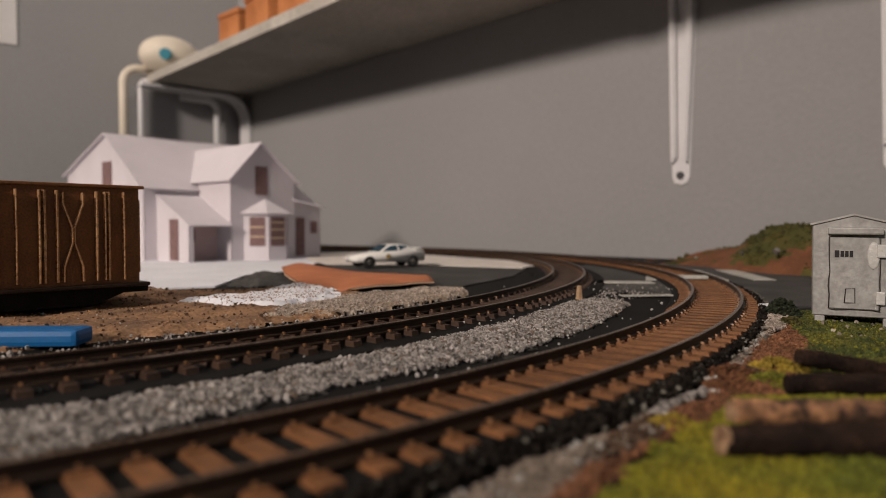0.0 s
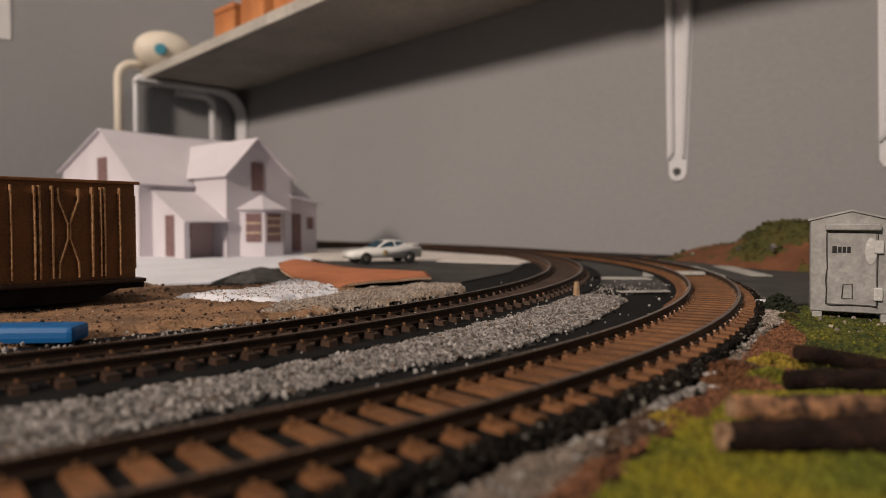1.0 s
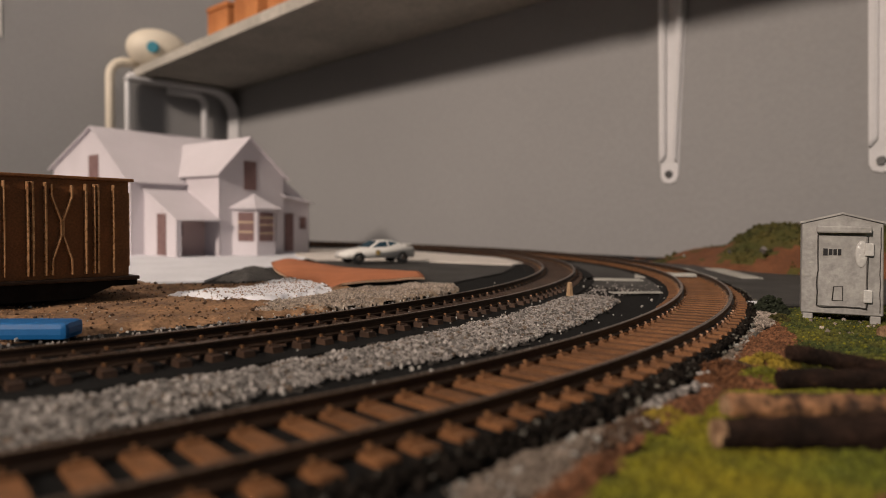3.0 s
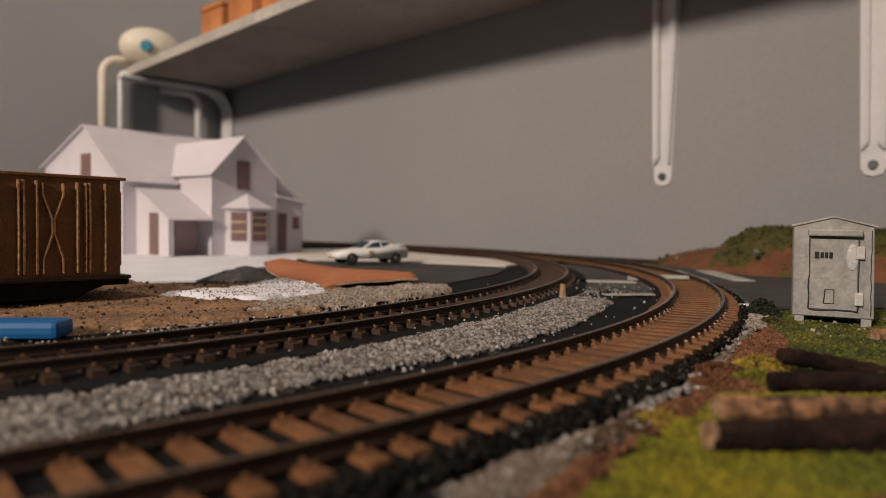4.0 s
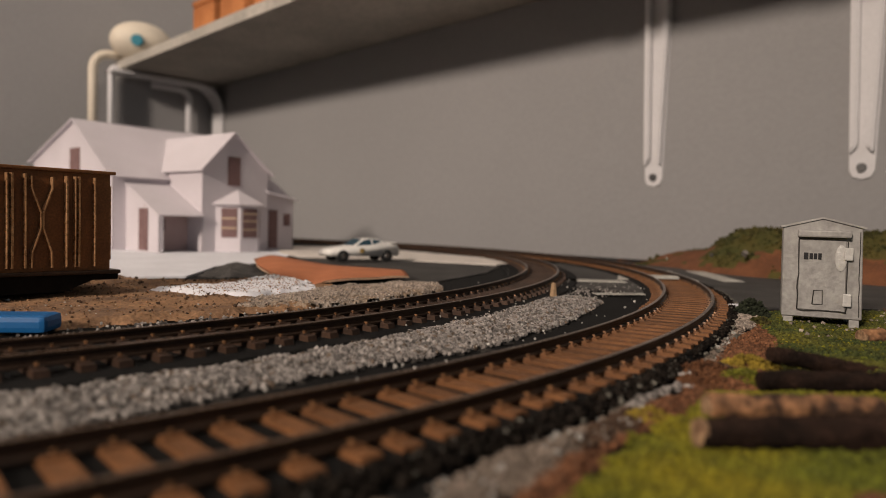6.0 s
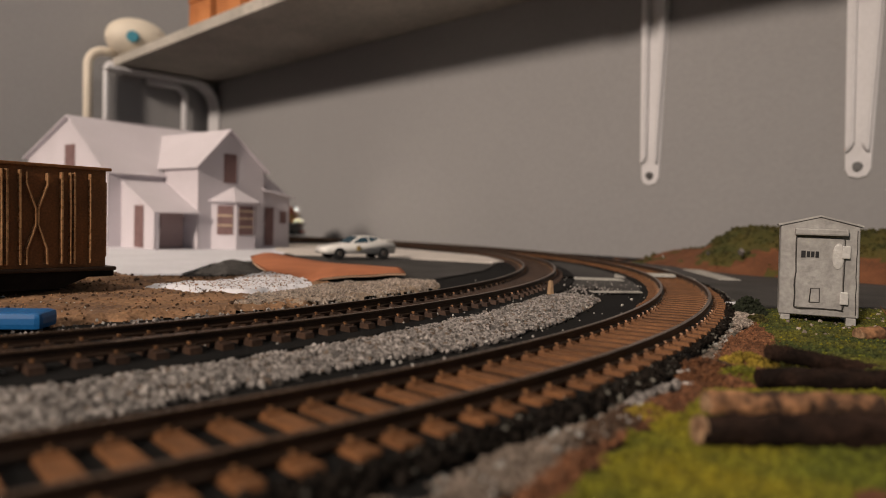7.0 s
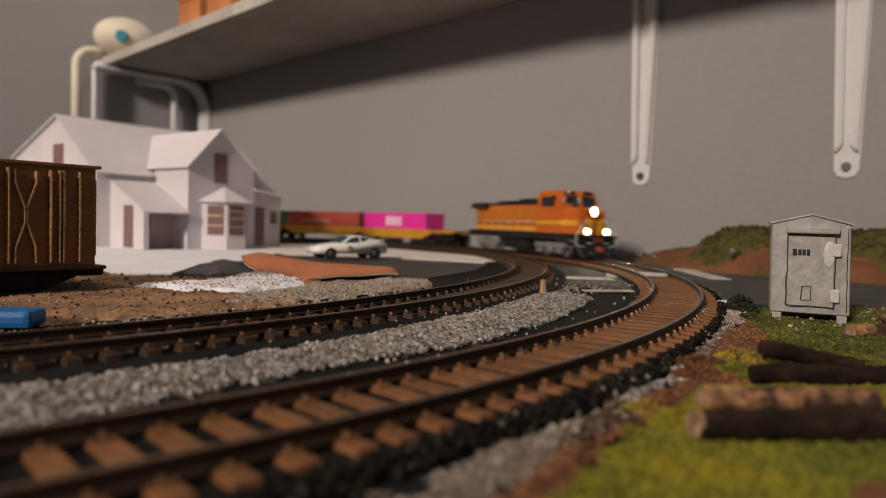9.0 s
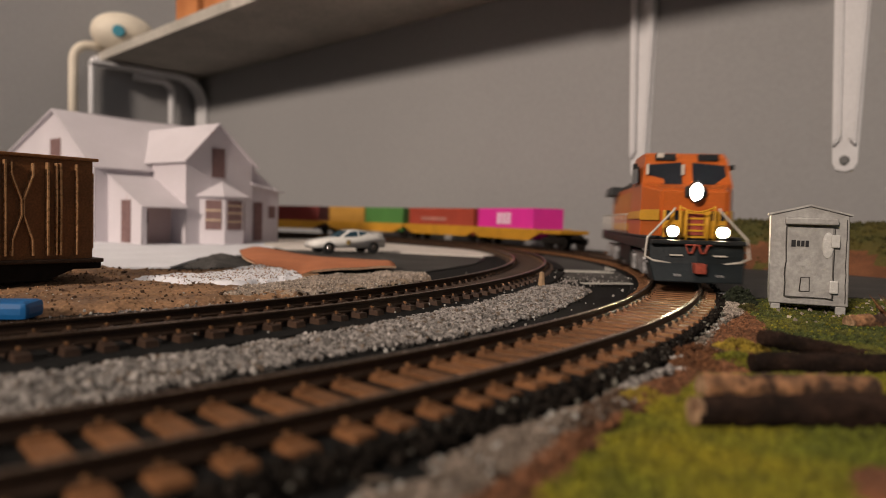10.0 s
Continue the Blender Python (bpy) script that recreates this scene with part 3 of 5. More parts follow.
build_track("inner curved model track with dark ties and blackened rails", INNER, -118, TURN_IN, 1.0, 0.0069, "tie_dark", 0.0027, 0.0262)


# ---- ground cover ----
def off_track(x, y, gap=0.0155):
    p = Vector((x, y))
    return abs((p - OUTER).length - RAD) > gap and abs((p - INNER).length - RAD) > gap + 0.002


def sheet(name, poly, z0, z1, material, label, category, kind="structure"):
    bm = bmesh.new()
    slab(bm, poly, z0, z1)
    return solid(name, bm, material, label, category, kind=kind)


# roadway sheet with its markings
sheet("road", [(0.055, 0.34), (0.09, 0.30), (0.101, 0.293), (0.121, 0.30), (0.113, 0.252), (0.40, 0.27), (0.60, 0.36), (0.50, 0.50), (0.191, 0.470), (0.16, 0.53), (0.12, 0.56), (0.082, 0.50)],
      GZ, GZ + 0.0008, "asphalt", "dark grey paper road crossing the tracks", "road")
sheet("yard_road", [(-0.05, 0.31), (0.0, 0.33), (0.03, 0.40), (0.045, 0.47), (-0.03, 0.53), (-0.10, 0.50), (-0.10, 0.43), (-0.03, 0.38)], GZ, GZ + 0.0007, "asphalt", "dark grey yard surface inside the loop", "road")


def line_mark(a, b, w):
    a, b = Vector(a), Vector(b)
    d = (b - a).normalized()
    o = Vector((-d.y, d.x)) * w / 2
    sheet("road_marking", [tuple(a - o), tuple(b - o), tuple(b + o), tuple(a + o)], GZ + 0.0008, GZ + 0.0012, "road_line", "worn off-white painted road marking", "road marking")


line_mark((0.058, 0.360), (0.100, 0.357), 0.013)
# this strip stands in for the road sheet's raised tan edge
line_mark((0.068, 0.287), (0.0905, 0.291), 0.0055)
line_mark((0.128, 0.452), (0.106, 0.372), 0.011)
line_mark((0.150, 0.456), (0.138, 0.372), 0.014)
line_mark((0.176, 0.460), (0.166, 0.376), 0.012)


def build_crossing():
    c = thing("crossing_board", "pale wooden crossing boards between the rails", "crossing board")
    for k, (da, dr) in enumerate(((-7.2, 0.0),)):
        a = radians(da)
        bm = bmesh.new()
        bx(bm, (0, 0, -0.0012), (0.0135, 0.009, 0.0016), bevel=0.0003)
        o = part("board", bm, "road_line", c)
        o.matrix_basis = Matrix.Translation((OUTER.x + (RAD + dr) * math.cos(a), OUTER.y + RAD * math.sin(a), 0)) @ Matrix.Rotation(a, 4, "Z")


build_crossing()

# white paper yard, pale strip, dirt, sand
sheet("paper_sheet", [(-0.40, 0.50), (-0.26, 0.42), (-0.17, 0.345), (-0.148, 0.31), (-0.119, 0.325), (-0.128, 0.40), (-0.10, 0.46), (-0.115, 0.53), (-0.12, 0.64), (-0.20, 0.78), (-0.45, 0.72)],
      GZ, GZ + 0.0009, "sheet", "white paper sheet lying under the paper house", "paper", kind="structure")
sheet("pale_strip", [(-0.16, 0.70), (-0.13, 0.57), (-0.10, 0.505), (-0.045, 0.515), (0.042, 0.470), (0.058, 0.50), (0.052, 0.55), (-0.03, 0.665), (-0.10, 0.74)], GZ + 0.0009, GZ + 0.0016, "strip", "pale cardboard strip beside the inner track", "paper")

DIRT = [(-0.30, 0.15), (-0.20, 0.06), (-0.118, 0.142), (-0.090, 0.170), (-0.072, 0.188), (-0.050, 0.208), (-0.030, 0.236), (-0.022, 0.262), (-0.040, 0.290), (-0.085, 0.310), (-0.118, 0.300), (-0.16, 0.315), (-0.22, 0.34), (-0.30, 0.30)]
_, dirt_h = patch("dirt", DIRT, 0.0013, GZ, 0.0016, 0.0014, "dirt", "loose brown dirt with pebbles beside the track", "dirt", rag=0.004, fine=420)
SAND = [(-0.062, 0.205), (-0.036, 0.226), (0.000, 0.276), (0.004, 0.30), (-0.006, 0.316), (-0.040, 0.288), (-0.052, 0.262), (-0.066, 0.232)]
_, sand_h = patch("sand", SAND, 0.0012, GZ + 0.0010, 0.0012, 0.0010, "sand", "pale sandy grit spread beside the inner track", "sand", rag=0.004, fine=420)
SCRAP = [(-0.112, 0.255), (-0.088, 0.270), (-0.084, 0.310), (-0.078, 0.335), (-0.052, 0.290), (-0.046, 0.262), (-0.064, 0.230), (-0.084, 0.238)]
_, scrap_h = patch("paper_scrap", SCRAP, 0.0012, GZ + 0.0006, 0.0026, 0.0004, "sheet", "torn white paper scrap half covered with sand", "paper", kind="", margin=0.007, rag=0.006)
crumbs("scrap_grit", scatter(SCRAP, 1100, scrap_h, 0.0, 61), 0.0003, "dirt_grain", "tan grit lying on the torn paper", "grit", seed=62)
PILE = [(-0.116, 0.335), (-0.126, 0.395), (-0.112, 0.415), (-0.097, 0.392), (-0.084, 0.342), (-0.098, 0.322)]
_, pile_h = patch("grit_pile", PILE, 0.0016, GZ + 0.0006, 0.0020, 0.0022, "grey_pile", "low heap of dark grey grit on the paper", "grit", kind="stuff", margin=0.012)
crumbs("dirt_pebbles", scatter(DIRT, 6500, dirt_h, 0.0001, 4, lambda x, y: not inside((x, y), SCRAP)), 0.00034, "dirt_grain", "small brown crumbs on the dirt", "pebbles", seed=5)
crumbs("dark_pebbles", scatter(DIRT, 1000, dirt_h, 0.0002, 14, lambda x, y: not inside((x, y), SCRAP)), 0.0006, "clod", "dark brown clods on the dirt", "pebbles", seed=6)
crumbs("sand_grains", scatter(SAND, 3600, sand_h, 0.0001, 6, off_track), 0.00038, "pale_grit", "pale grit grains on the sand", "grit", seed=7)

BANK = [(-0.30, -0.02), (-0.14, 0.055), (-0.080, 0.097), (-0.060, 0.110), (-0.040, 0.131), (-0.022, 0.152), (-0.008, 0.173), (0.012, 0.205), (0.026, 0.234), (0.038, 0.257), (0.050, 0.274), (0.060, 0.273),
        (0.066, 0.263), (0.061, 0.250), (0.051, 0.226), (0.0405, 0.201), (0.030, 0.183), (0.020, 0.1665), (0.008, 0.150), (-0.009, 0.1355), (-0.0265, 0.116), (-0.040, 0.098), (-0.054, 0.080), (-0.090, 0.050), (-0.20, -0.03)]
_, bank_h = patch("ballast_bed", BANK, 0.0013, GZ, 0.0012, 0.0008, "ballast_bed", "dark bed under the grey ballast between the two tracks", "ballast", margin=0.012, rag=0.005)
crumbs("ballast", scatter(BANK, 40000, lambda x, y: bank_h(x, y) if (bank_h(x, y) or -1) > GZ + 0.0002 else None, 0.0003, 8, lambda x, y: y > 0.035 and off_track(x, y, 0.0150)), 0.00062, "ballast", "loose grey crushed-stone ballast between the tracks", "ballast", seed=9)
crumbs("brown_stones", scatter(BANK, 2400, bank_h, 0.0004, 28, lambda x, y: y > 0.035 and off_track(x, y, 0.0150)), 0.00062, "brown_stone", "brown stones mixed into the grey ballast", "ballast", seed=29)
crumbs("stray_stones", scatter([(-0.15, 0.06), (0.09, 0.30), (0.10, 0.34), (0.06, 0.36), (-0.06, 0.20), (-0.16, 0.10)], 1100, GZ + 0.0004, 0, 10, off_track), 0.0006, "ballast", "stray stones scattered on the black sheet", "ballast", seed=11)

GRIT = [(0.030, 0.236), (0.046, 0.222), (0.0525, 0.228), (0.062, 0.250), (0.067, 0.264), (0.060, 0.275), (0.048, 0.276), (0.038, 0.259)]
crumbs("fine_grit", scatter(GRIT, 5200, lambda x, y: bank_h(x, y), 0.0003, 71, off_track), 0.00036, "pale_grit", "fine pale grit where the ballast runs out", "grit", seed=72)

# outer shoulder of the near track
SHOULDER = [(-0.05, 0.020), (-0.01, 0.058), (0.0107, 0.0837), (0.0198, 0.0929), (0.0293, 0.1041), (0.043, 0.1206), (0.0578, 0.1427), (0.0798, 0.1833), (0.1038, 0.2358), (0.112, 0.252), (0.121, 0.2556), (0.1074, 0.222),
            (0.0935, 0.1953), (0.078, 0.1737), (0.062, 0.143), (0.052, 0.128), (0.044, 0.117), (0.0375, 0.110), (0.0316, 0.0985), (0.0291, 0.0908), (0.0187, 0.0815), (0.0131, 0.0725), (0.004, 0.060), (-0.03, 0.02)]
_, sh_h = patch("shoulder", SHOULDER, 0.0014, GZ, 0.0006, 0.0008, "shoulder_bed", "tan gritty shoulder beside the near track", "ballast", margin=0.005, rag=0.004, fine=420)
STONES = [(0.030, 0.102), (0.036, 0.114), (0.0451, 0.1285), (0.0524, 0.1363), (0.054, 0.129), (0.047, 0.1175), (0.0408, 0.1125)]
crumbs("shoulder_stones", scatter(STONES, 620, sh_h, 0.0003, 12, off_track), 0.00062, "ballast", "grey and white stones along the track shoulder", "ballast", seed=13)
crumbs("shoulder_clods", scatter([(0.018, 0.083), (0.030, 0.1035), (0.034, 0.103), (0.031, 0.093), (0.022, 0.0845)], 260, sh_h, 0.0003, 73, off_track), 0.0006, "clod", "dark brown clods along the track shoulder", "dirt", seed=74)


def ring_scatter(n, r0, r1, a0, a1, seed):
    rng = random.Random(seed)
    out = []
    for _ in range(n):
        a, r = radians(rng.uniform(a0, a1)), RAD + rng.uniform(r0, r1)
        out.append((OUTER.x + r * math.cos(a), OUTER.y + r * math.sin(a), GZ + rng.uniform(0.0006, 0.0021) - max(0, r - RAD - 0.0165) * 0.3))
    return out


crumbs("shoulder_sand", scatter(SHOULDER, 9000, sh_h, 0.0001, 19, off_track), 0.00031, "shoulder_grain", "tan grit along the track shoulder", "grit", seed=18)
# near-black grains make the dark band beside the tie ends
crumbs("dark_ballast", ring_scatter(3600, 0.0142, 0.0190, -62, -36, 15) + ring_scatter(1500, 0.0142, 0.0165, -36, -8, 17), 0.00055, "dark_ballast", "near-black ballast along the outer tie ends", "ballast", seed=16)

crumbs("edge_stones", ring_scatter(420, 0.0142, 0.0195, -62, -12, 85), 0.0005, "shoulder_stone", "brownish stones among the near-black ballast", "ballast", seed=86)
# chips for real white specks and, in part, for sparkle painted as grains
crumbs("pale_chips", scatter([(-0.16, 0.08), (-0.02, 0.09), (0.05, 0.13), (0.10, 0.24), (0.10, 0.34), (0.05, 0.36), (0.0, 0.30), (-0.08, 0.25), (-0.16, 0.20)], 420, GZ + 0.0016, 0.0, 51), 0.00042, "pale_chip", "pale stone chips, partly standing in for glints, over tracks and ground", "grit", seed=52)
crumbs("shoulder_chips", scatter(SHOULDER, 190, sh_h, 0.0004, 53, off_track), 0.0005, "pale_chip", "pale stone chips along the track shoulder", "grit", seed=54)

CLAYP = [(-0.03, 0.020), (0.003, 0.059), (0.0118, 0.073), (0.0172, 0.0819), (0.0270, 0.0905), (0.0293, 0.0964), (0.0365, 0.110), (0.043, 0.116), (0.0585, 0.139), (0.077, 0.1737), (0.0925, 0.1953), (0.101, 0.212), (0.113, 0.232), (0.120, 0.2385), (0.100, 0.2015), (0.0925, 0.1755), (0.077, 0.1443), (0.064, 0.118),
         (0.050, 0.1165), (0.0457, 0.1089), (0.0380, 0.0990), (0.0305, 0.0912), (0.0240, 0.0822), (0.0165, 0.0690), (0.006, 0.052)]
_, clay_h = patch("clay_path", CLAYP, 0.0016, GZ, 0.0012, 0.0006, "clay", "bare reddish-brown clay between stones and grass", "clay", margin=0.006)

GRASS = [(-0.002, 0.042), (0.009, 0.060), (0.0153, 0.0689), (0.0226, 0.0815), (0.0290, 0.0912), (0.0369, 0.0999), (0.0447, 0.1089), (0.0488, 0.1169), (0.0595, 0.1179), (0.0728, 0.1444), (0.0885, 0.1755), (0.097, 0.2015), (0.1182, 0.2385),
         (0.17, 0.247), (0.30, 0.26), (0.30, 0.10), (0.16, 0.04), (0.06, 0.03)]
_, grass_h = patch("grass", GRASS, 0.0016, GZ, 0.0008, 0.0010, "grass", "yellow-green scenic grass mat on the baseboard", "grass", margin=0.007, rag=0.005, fine=420)
LAWN = GRASS[:8] + [(0.0595, 0.1179), (0.066, 0.131), (0.12, 0.125), (0.085, 0.055), (0.05, 0.03)]
BACK = [(0.062, 0.124), (0.0728, 0.1444), (0.0885, 0.1755), (0.097, 0.2015), (0.1182, 0.2385), (0.17, 0.247), (0.20, 0.25), (0.17, 0.14), (0.11, 0.118)]
crumbs("grass_turf", scatter(LAWN, 34000, grass_h, 0.0002, 21), 0.00042, "grass", "crumbly yellow-green turf covering the grass mat", "grass", seed=22)
crumbs("green_turf", scatter(BACK, 36000, grass_h, 0.0002, 27), 0.00045, "green_turf", "crumbly green turf round the shed, darkened for its shade", "grass", seed=26)
crumbs("turf_tips", scatter(BACK, 1800, grass_h, 0.0005, 29), 0.00034, "grass", "yellow tips in the dark green turf", "grass", seed=25)
crumbs("grass_stones", scatter([(0.095, 0.17), (0.12, 0.24), (0.19, 0.25), (0.17, 0.17)], 190, grass_h, 0.0006, 23), 0.0006, "pale_grit", "pale pebbles lying in the grass", "pebbles", seed=24)


def clump(name, c, r, n, size, material, label, seed, high=0.6):
    rng = random.Random(seed)
    pts = []
    for _ in range(n):
        a, d = rng.uniform(0, 6.28), r * math.sqrt(rng.random())
        k = 1 - (d / r) ** 2
        pts.append((c[0] + d * math.cos(a), c[1] + d * math.sin(a), GZ + 0.0008 + rng.random() * r * high * k))
    crumbs(name, pts, size, material, label, "moss", seed=seed)


for c, r, material, label, seed in (
        ((0.0662, 0.1375), 0.0062, "yellow_moss", "yellow moss clump beside the logs", 31), ((0.0600, 0.1260), 0.0050, "grass", "yellow-green moss clump beside the logs", 36),
        ((0.0548, 0.1325), 0.0052, "red_moss", "russet moss clump beside the stones", 32), ((0.0510, 0.1225), 0.0050, "red_moss", "russet moss clump beside the stones", 33),
        ((0.0578, 0.1345), 0.0040, "clod", "dark brown moss clump beside the stones", 37), ((0.0330, 0.0985), 0.0032, "yellow_moss", "yellow moss clump at the clay's edge", 38)):
    clump("moss_clump", c, r, int(r * r * 2.2e7), 0.00045, material, label, seed, 0.42)
crumbs("path_grit", scatter([(0.0843, 0.1941), (0.1064, 0.2441), (0.121, 0.2556), (0.1074, 0.222), (0.0945, 0.1953)], 2400, sh_h, 0.0006, 81, off_track), 0.00042, "pale_grit", "pale grit on the path beside the shed", "grit", seed=82)
crumbs("clay_grains", scatter(CLAYP, 7000, clay_h, 0.0001, 83, off_track), 0.0004, "clay_grain", "crumbly reddish-brown clay grains", "clay", seed=84)
clump("bush", (0.1075, 0.2270), 0.0058, 900, 0.0006, "dark_bush", "small dark green bush behind the shed", 34, 1.0)
clump("bush", (0.1000, 0.2050), 0.0034, 160, 0.0006, "moss", "small dark green tuft beside the shed", 35, 0.8)

bm = bmesh.new()
bx(bm, (0.1125, 0.2465, GZ + 0.0014), (0.008, 0.004, 0.0020), 15, bevel=0.0004)
solid("paper_chip", bm, "sheet", "small white paper chip lying beside the road", "paper")
bm = bmesh.new()
bx(bm, (0.0475, 0.2700, GZ + 0.0034), (0.0022, 0.0026, 0.0066), 25, taper=0.6, bevel=0.0004)
solid("wood_chip", bm, "wood_block", "pale wooden chip standing beside the inner track", "wood chip")


_, bare_h = patch("clay_patch", [(0.037, 0.058), (0.041, 0.0665), (0.047, 0.0705), (0.056, 0.068), (0.060, 0.056), (0.045, 0.050)], 0.0014, GZ + 0.0006, 0.0014, 0.0006, "clay", "bare red clay patch in the grass", "clay", margin=0.004)


def build_hill():
    nt_, nn = 130, 40
    verts, faces = [], []
    for i in range(nt_ + 1):
        t = -0.325 + 0.80 * i / nt_
        for j in range(nn + 1):
            f = j / nn
            front = 0.432 + 0.010 * noise.noise(Vector((t * 22, 0, 4))) + max(0, -0.18 - t) * 0.55
            n = front + (WALL - 0.002 - front) * f
            crest = float(np.interp(t, (-0.300, -0.262, -0.232, -0.206, -0.12, -0.06, 0.4), (0.0, 0.012, 0.0155, 0.031, 0.0315, 0.027, 0.026)))
            crest *= 1 + 0.08 * noise.noise(Vector((t * 40, 2.2, 0)))
            k = min(1, f * 2.4)
            h = crest * (k ** 0.8) * (1 - 0.3 * max(0, f - 0.6))
            h += 0.0035 * k * noise.noise(Vector((t * 55, n * 55, 7))) + 0.0015 * noise.noise(Vector((t * 190, n * 190, 9))) * min(1, f * 8)
            verts.append(tuple(room(n, t, GZ - 0.001 + max(0.0, h))))
    w = nn + 1
    for i in range(nt_):
        for j in range(nn):
            a = i * w + j
            faces.append((a, a + w, a + w + 1, a + 1))
    me = bpy.data.meshes.new("hill")
    me.from_pydata(verts, [], faces)
    me.materials.append(M["clay"])
    me.materials.append(M["moss"])
    for p in me.polygons:
        c = p.center
        k = (c.z - GZ) / 0.028 + 0.75 * noise.noise(Vector((c.x * 38, c.y * 38, 3))) + 0.3 * noise.noise(Vector((c.x * 150, c.y * 150, 1)))
        p.material_index = 1 if k > 0.34 else 0
        p.use_smooth = True
    tagged(new("hill", me), "green mossy hill with bare red clay flanks against the wall", "hill", kind="structure")
    rng = random.Random(41)
    pts = []
    for _ in range(9000):
        i = rng.randrange(len(verts) - w - 2)
        v = Vector(verts[i]).lerp(Vector(verts[min(len(verts) - 1, i + w + 1)]), rng.random())
        k = (v.z - GZ) / 0.028 + 0.75 * noise.noise(Vector((v.x * 38, v.y * 38, 3)))
        if k > 0.36 and v.x > 0.15 and (Vector(verts[min(len(verts) - 1, i + w + 1)]) - Vector(verts[i])).length < 0.03:
            pts.append((v.x, v.y, v.z + 0.0004))
    crumbs("hill_turf", pts, 0.0014, "moss", "crumbly dark green turf on the hill", "grass", seed=42)
    crumbs("hill_stones", [(0.173, 0.425, 0.0088), (0.197, 0.432, 0.010), (0.160, 0.47, 0.004)], 0.0022, "ballast", "pale stones stuck on the hill", "stones", seed=43)


build_hill()

# ---- paper house ----


def build_house():
    U, W = Vector((0.64, 0.77, 0)).normalized(), Vector((-0.77, 0.64, 0)).normalized()
    m = Matrix(((U.x, W.x, 0, -0.260), (U.y, W.y, 0, 0.552), (0, 0, 1, GZ + 0.001), (0, 0, 0, 1)))
    h = thing("paper_house", "white folded-paper model house with printed brownish windows", "house", m)
    T = 0.0008

    def piece(name, *sheets, material="paper", label=""):
        bm = bmesh.new()
        for s in sheets:
            plate(bm, s, T)
        return part(name, bm, material, h, label)
    L, D, E, K, R, G = 0.137, 0.158, 0.0610, 0.109, 0.068, 0.0765     # length, depth, front eave, ridge, its place, back eave
    piece("gable_wall", [(0, 0, 0), (0, 0, E), (0, R, K), (0, D, G), (0, D, 0)])
    piece("gable_wall", [(L, 0, 0), (L, D, 0), (L, D, G), (L, R, K), (L, 0, E)])
    piece("front_wall", [(0, 0, 0), (L, 0, 0), (L, 0, E), (0, 0, E)])
    piece("back_wall", [(0, D, 0), (0, D, G), (L, D, G), (L, D, 0)])
    o = 0.004
    sl, sb = (K - E) / R, (K - G) / (D - R)
    piece("roof", [(-o, -o, E - o * sl + 0.001), (L + o, -o, E - o * sl + 0.001), (L + o, R, K + 0.001), (L * 0.5, R, K - 0.0006), (-o, R, K + 0.001)])
    piece("roof", [(-o, D + o, G - o * sb + 0.001), (-o, R, K + 0.001), (L + o, R, K + 0.001), (L + o, D + o, G - o * sb + 0.001)])
    # cross wing
    a, b, c, F, e2, k2 = 0.048, 0.112, 0.0755, -0.052, 0.0690, 0.0985
    piece("wing_gable", [(a, F, 0), (b, F, 0), (b, F, e2), (c, F, k2), (a, F, e2)])
    piece("wing_wall", [(a, 0, 0), (a, F, 0), (a, F, e2), (a, 0.0, e2)])
    piece("wing_wall", [(b, F, 0), (b, 0, 0), (b, 0, e2), (b, F, e2)])
    s2 = (k2 - e2) / (c - a)
    piece("wing_roof", [(a - o, F - o, e2 - o * s2 + 0.001), (c, F - o, k2 + 0.001), (c, 0.060, k2 + 0.001), (a - o, 0.010, e2 - o * s2 + 0.001)])
    piece("wing_roof", [(c, F - o, k2 + 0.001), (b + o, F - o, e2 - o * s2 + 0.001), (b + o, 0.012, e2 - o * s2 + 0.001), (c, 0.060, k2 + 0.001)])
    # lean-to at the far side
    g = 0.143
    piece("lean_to_wall", [(b, F + 0.004, 0), (g, F + 0.004, 0), (g, F + 0.004, 0.046), (b, F + 0.004, e2 - 0.002)])
    piece("lean_to_wall", [(g, F + 0.004, 0), (g, 0.02, 0), (g, 0.02, 0.046), (g, F + 0.004, 0.046)])
    piece("lean_to_roof", [(b - 0.004, F - 0.008, 0.0500), (g + 0.001, F - 0.004, 0.0450), (g + 0.001, F + 0.030, 0.0540), (b, F + 0.034, 0.0675)])
    # porch
    p = 0.011
    piece("porch_side", [(p, 0, 0), (p, F, 0), (p, F, 0.030), (p, 0, 0.054)])
    piece("porch_roof", [(p - 0.002, F - 0.004, 0.0290), (a, F - 0.004, 0.0290), (a, 0, 0.0555), (p - 0.002, 0, 0.0555)])
    piece("porch_back", [(p, -0.030, 0), (a, -0.030, 0), (a, -0.030, 0.038), (p, -0.030, 0.038)], material="paper_pink", label="pinkish printed porch wall")
    piece("porch_post", [(p, F, 0), (p + 0.004, F, 0), (p + 0.004, F, 0.030), (p, F, 0.030)])
    # bay window
    B = F - 0.016
    piece("bay_front", [(0.073, B, 0), (0.091, B, 0), (0.091, B, 0.040), (0.073, B, 0.040)])
    piece("bay_side", [(0.060, F, 0), (0.073, B, 0), (0.073, B, 0.040), (0.060, F, 0.040)])
    piece("bay_side", [(0.091, B, 0), (0.103, F, 0), (0.103, F, 0.040), (0.091, B, 0.040)])
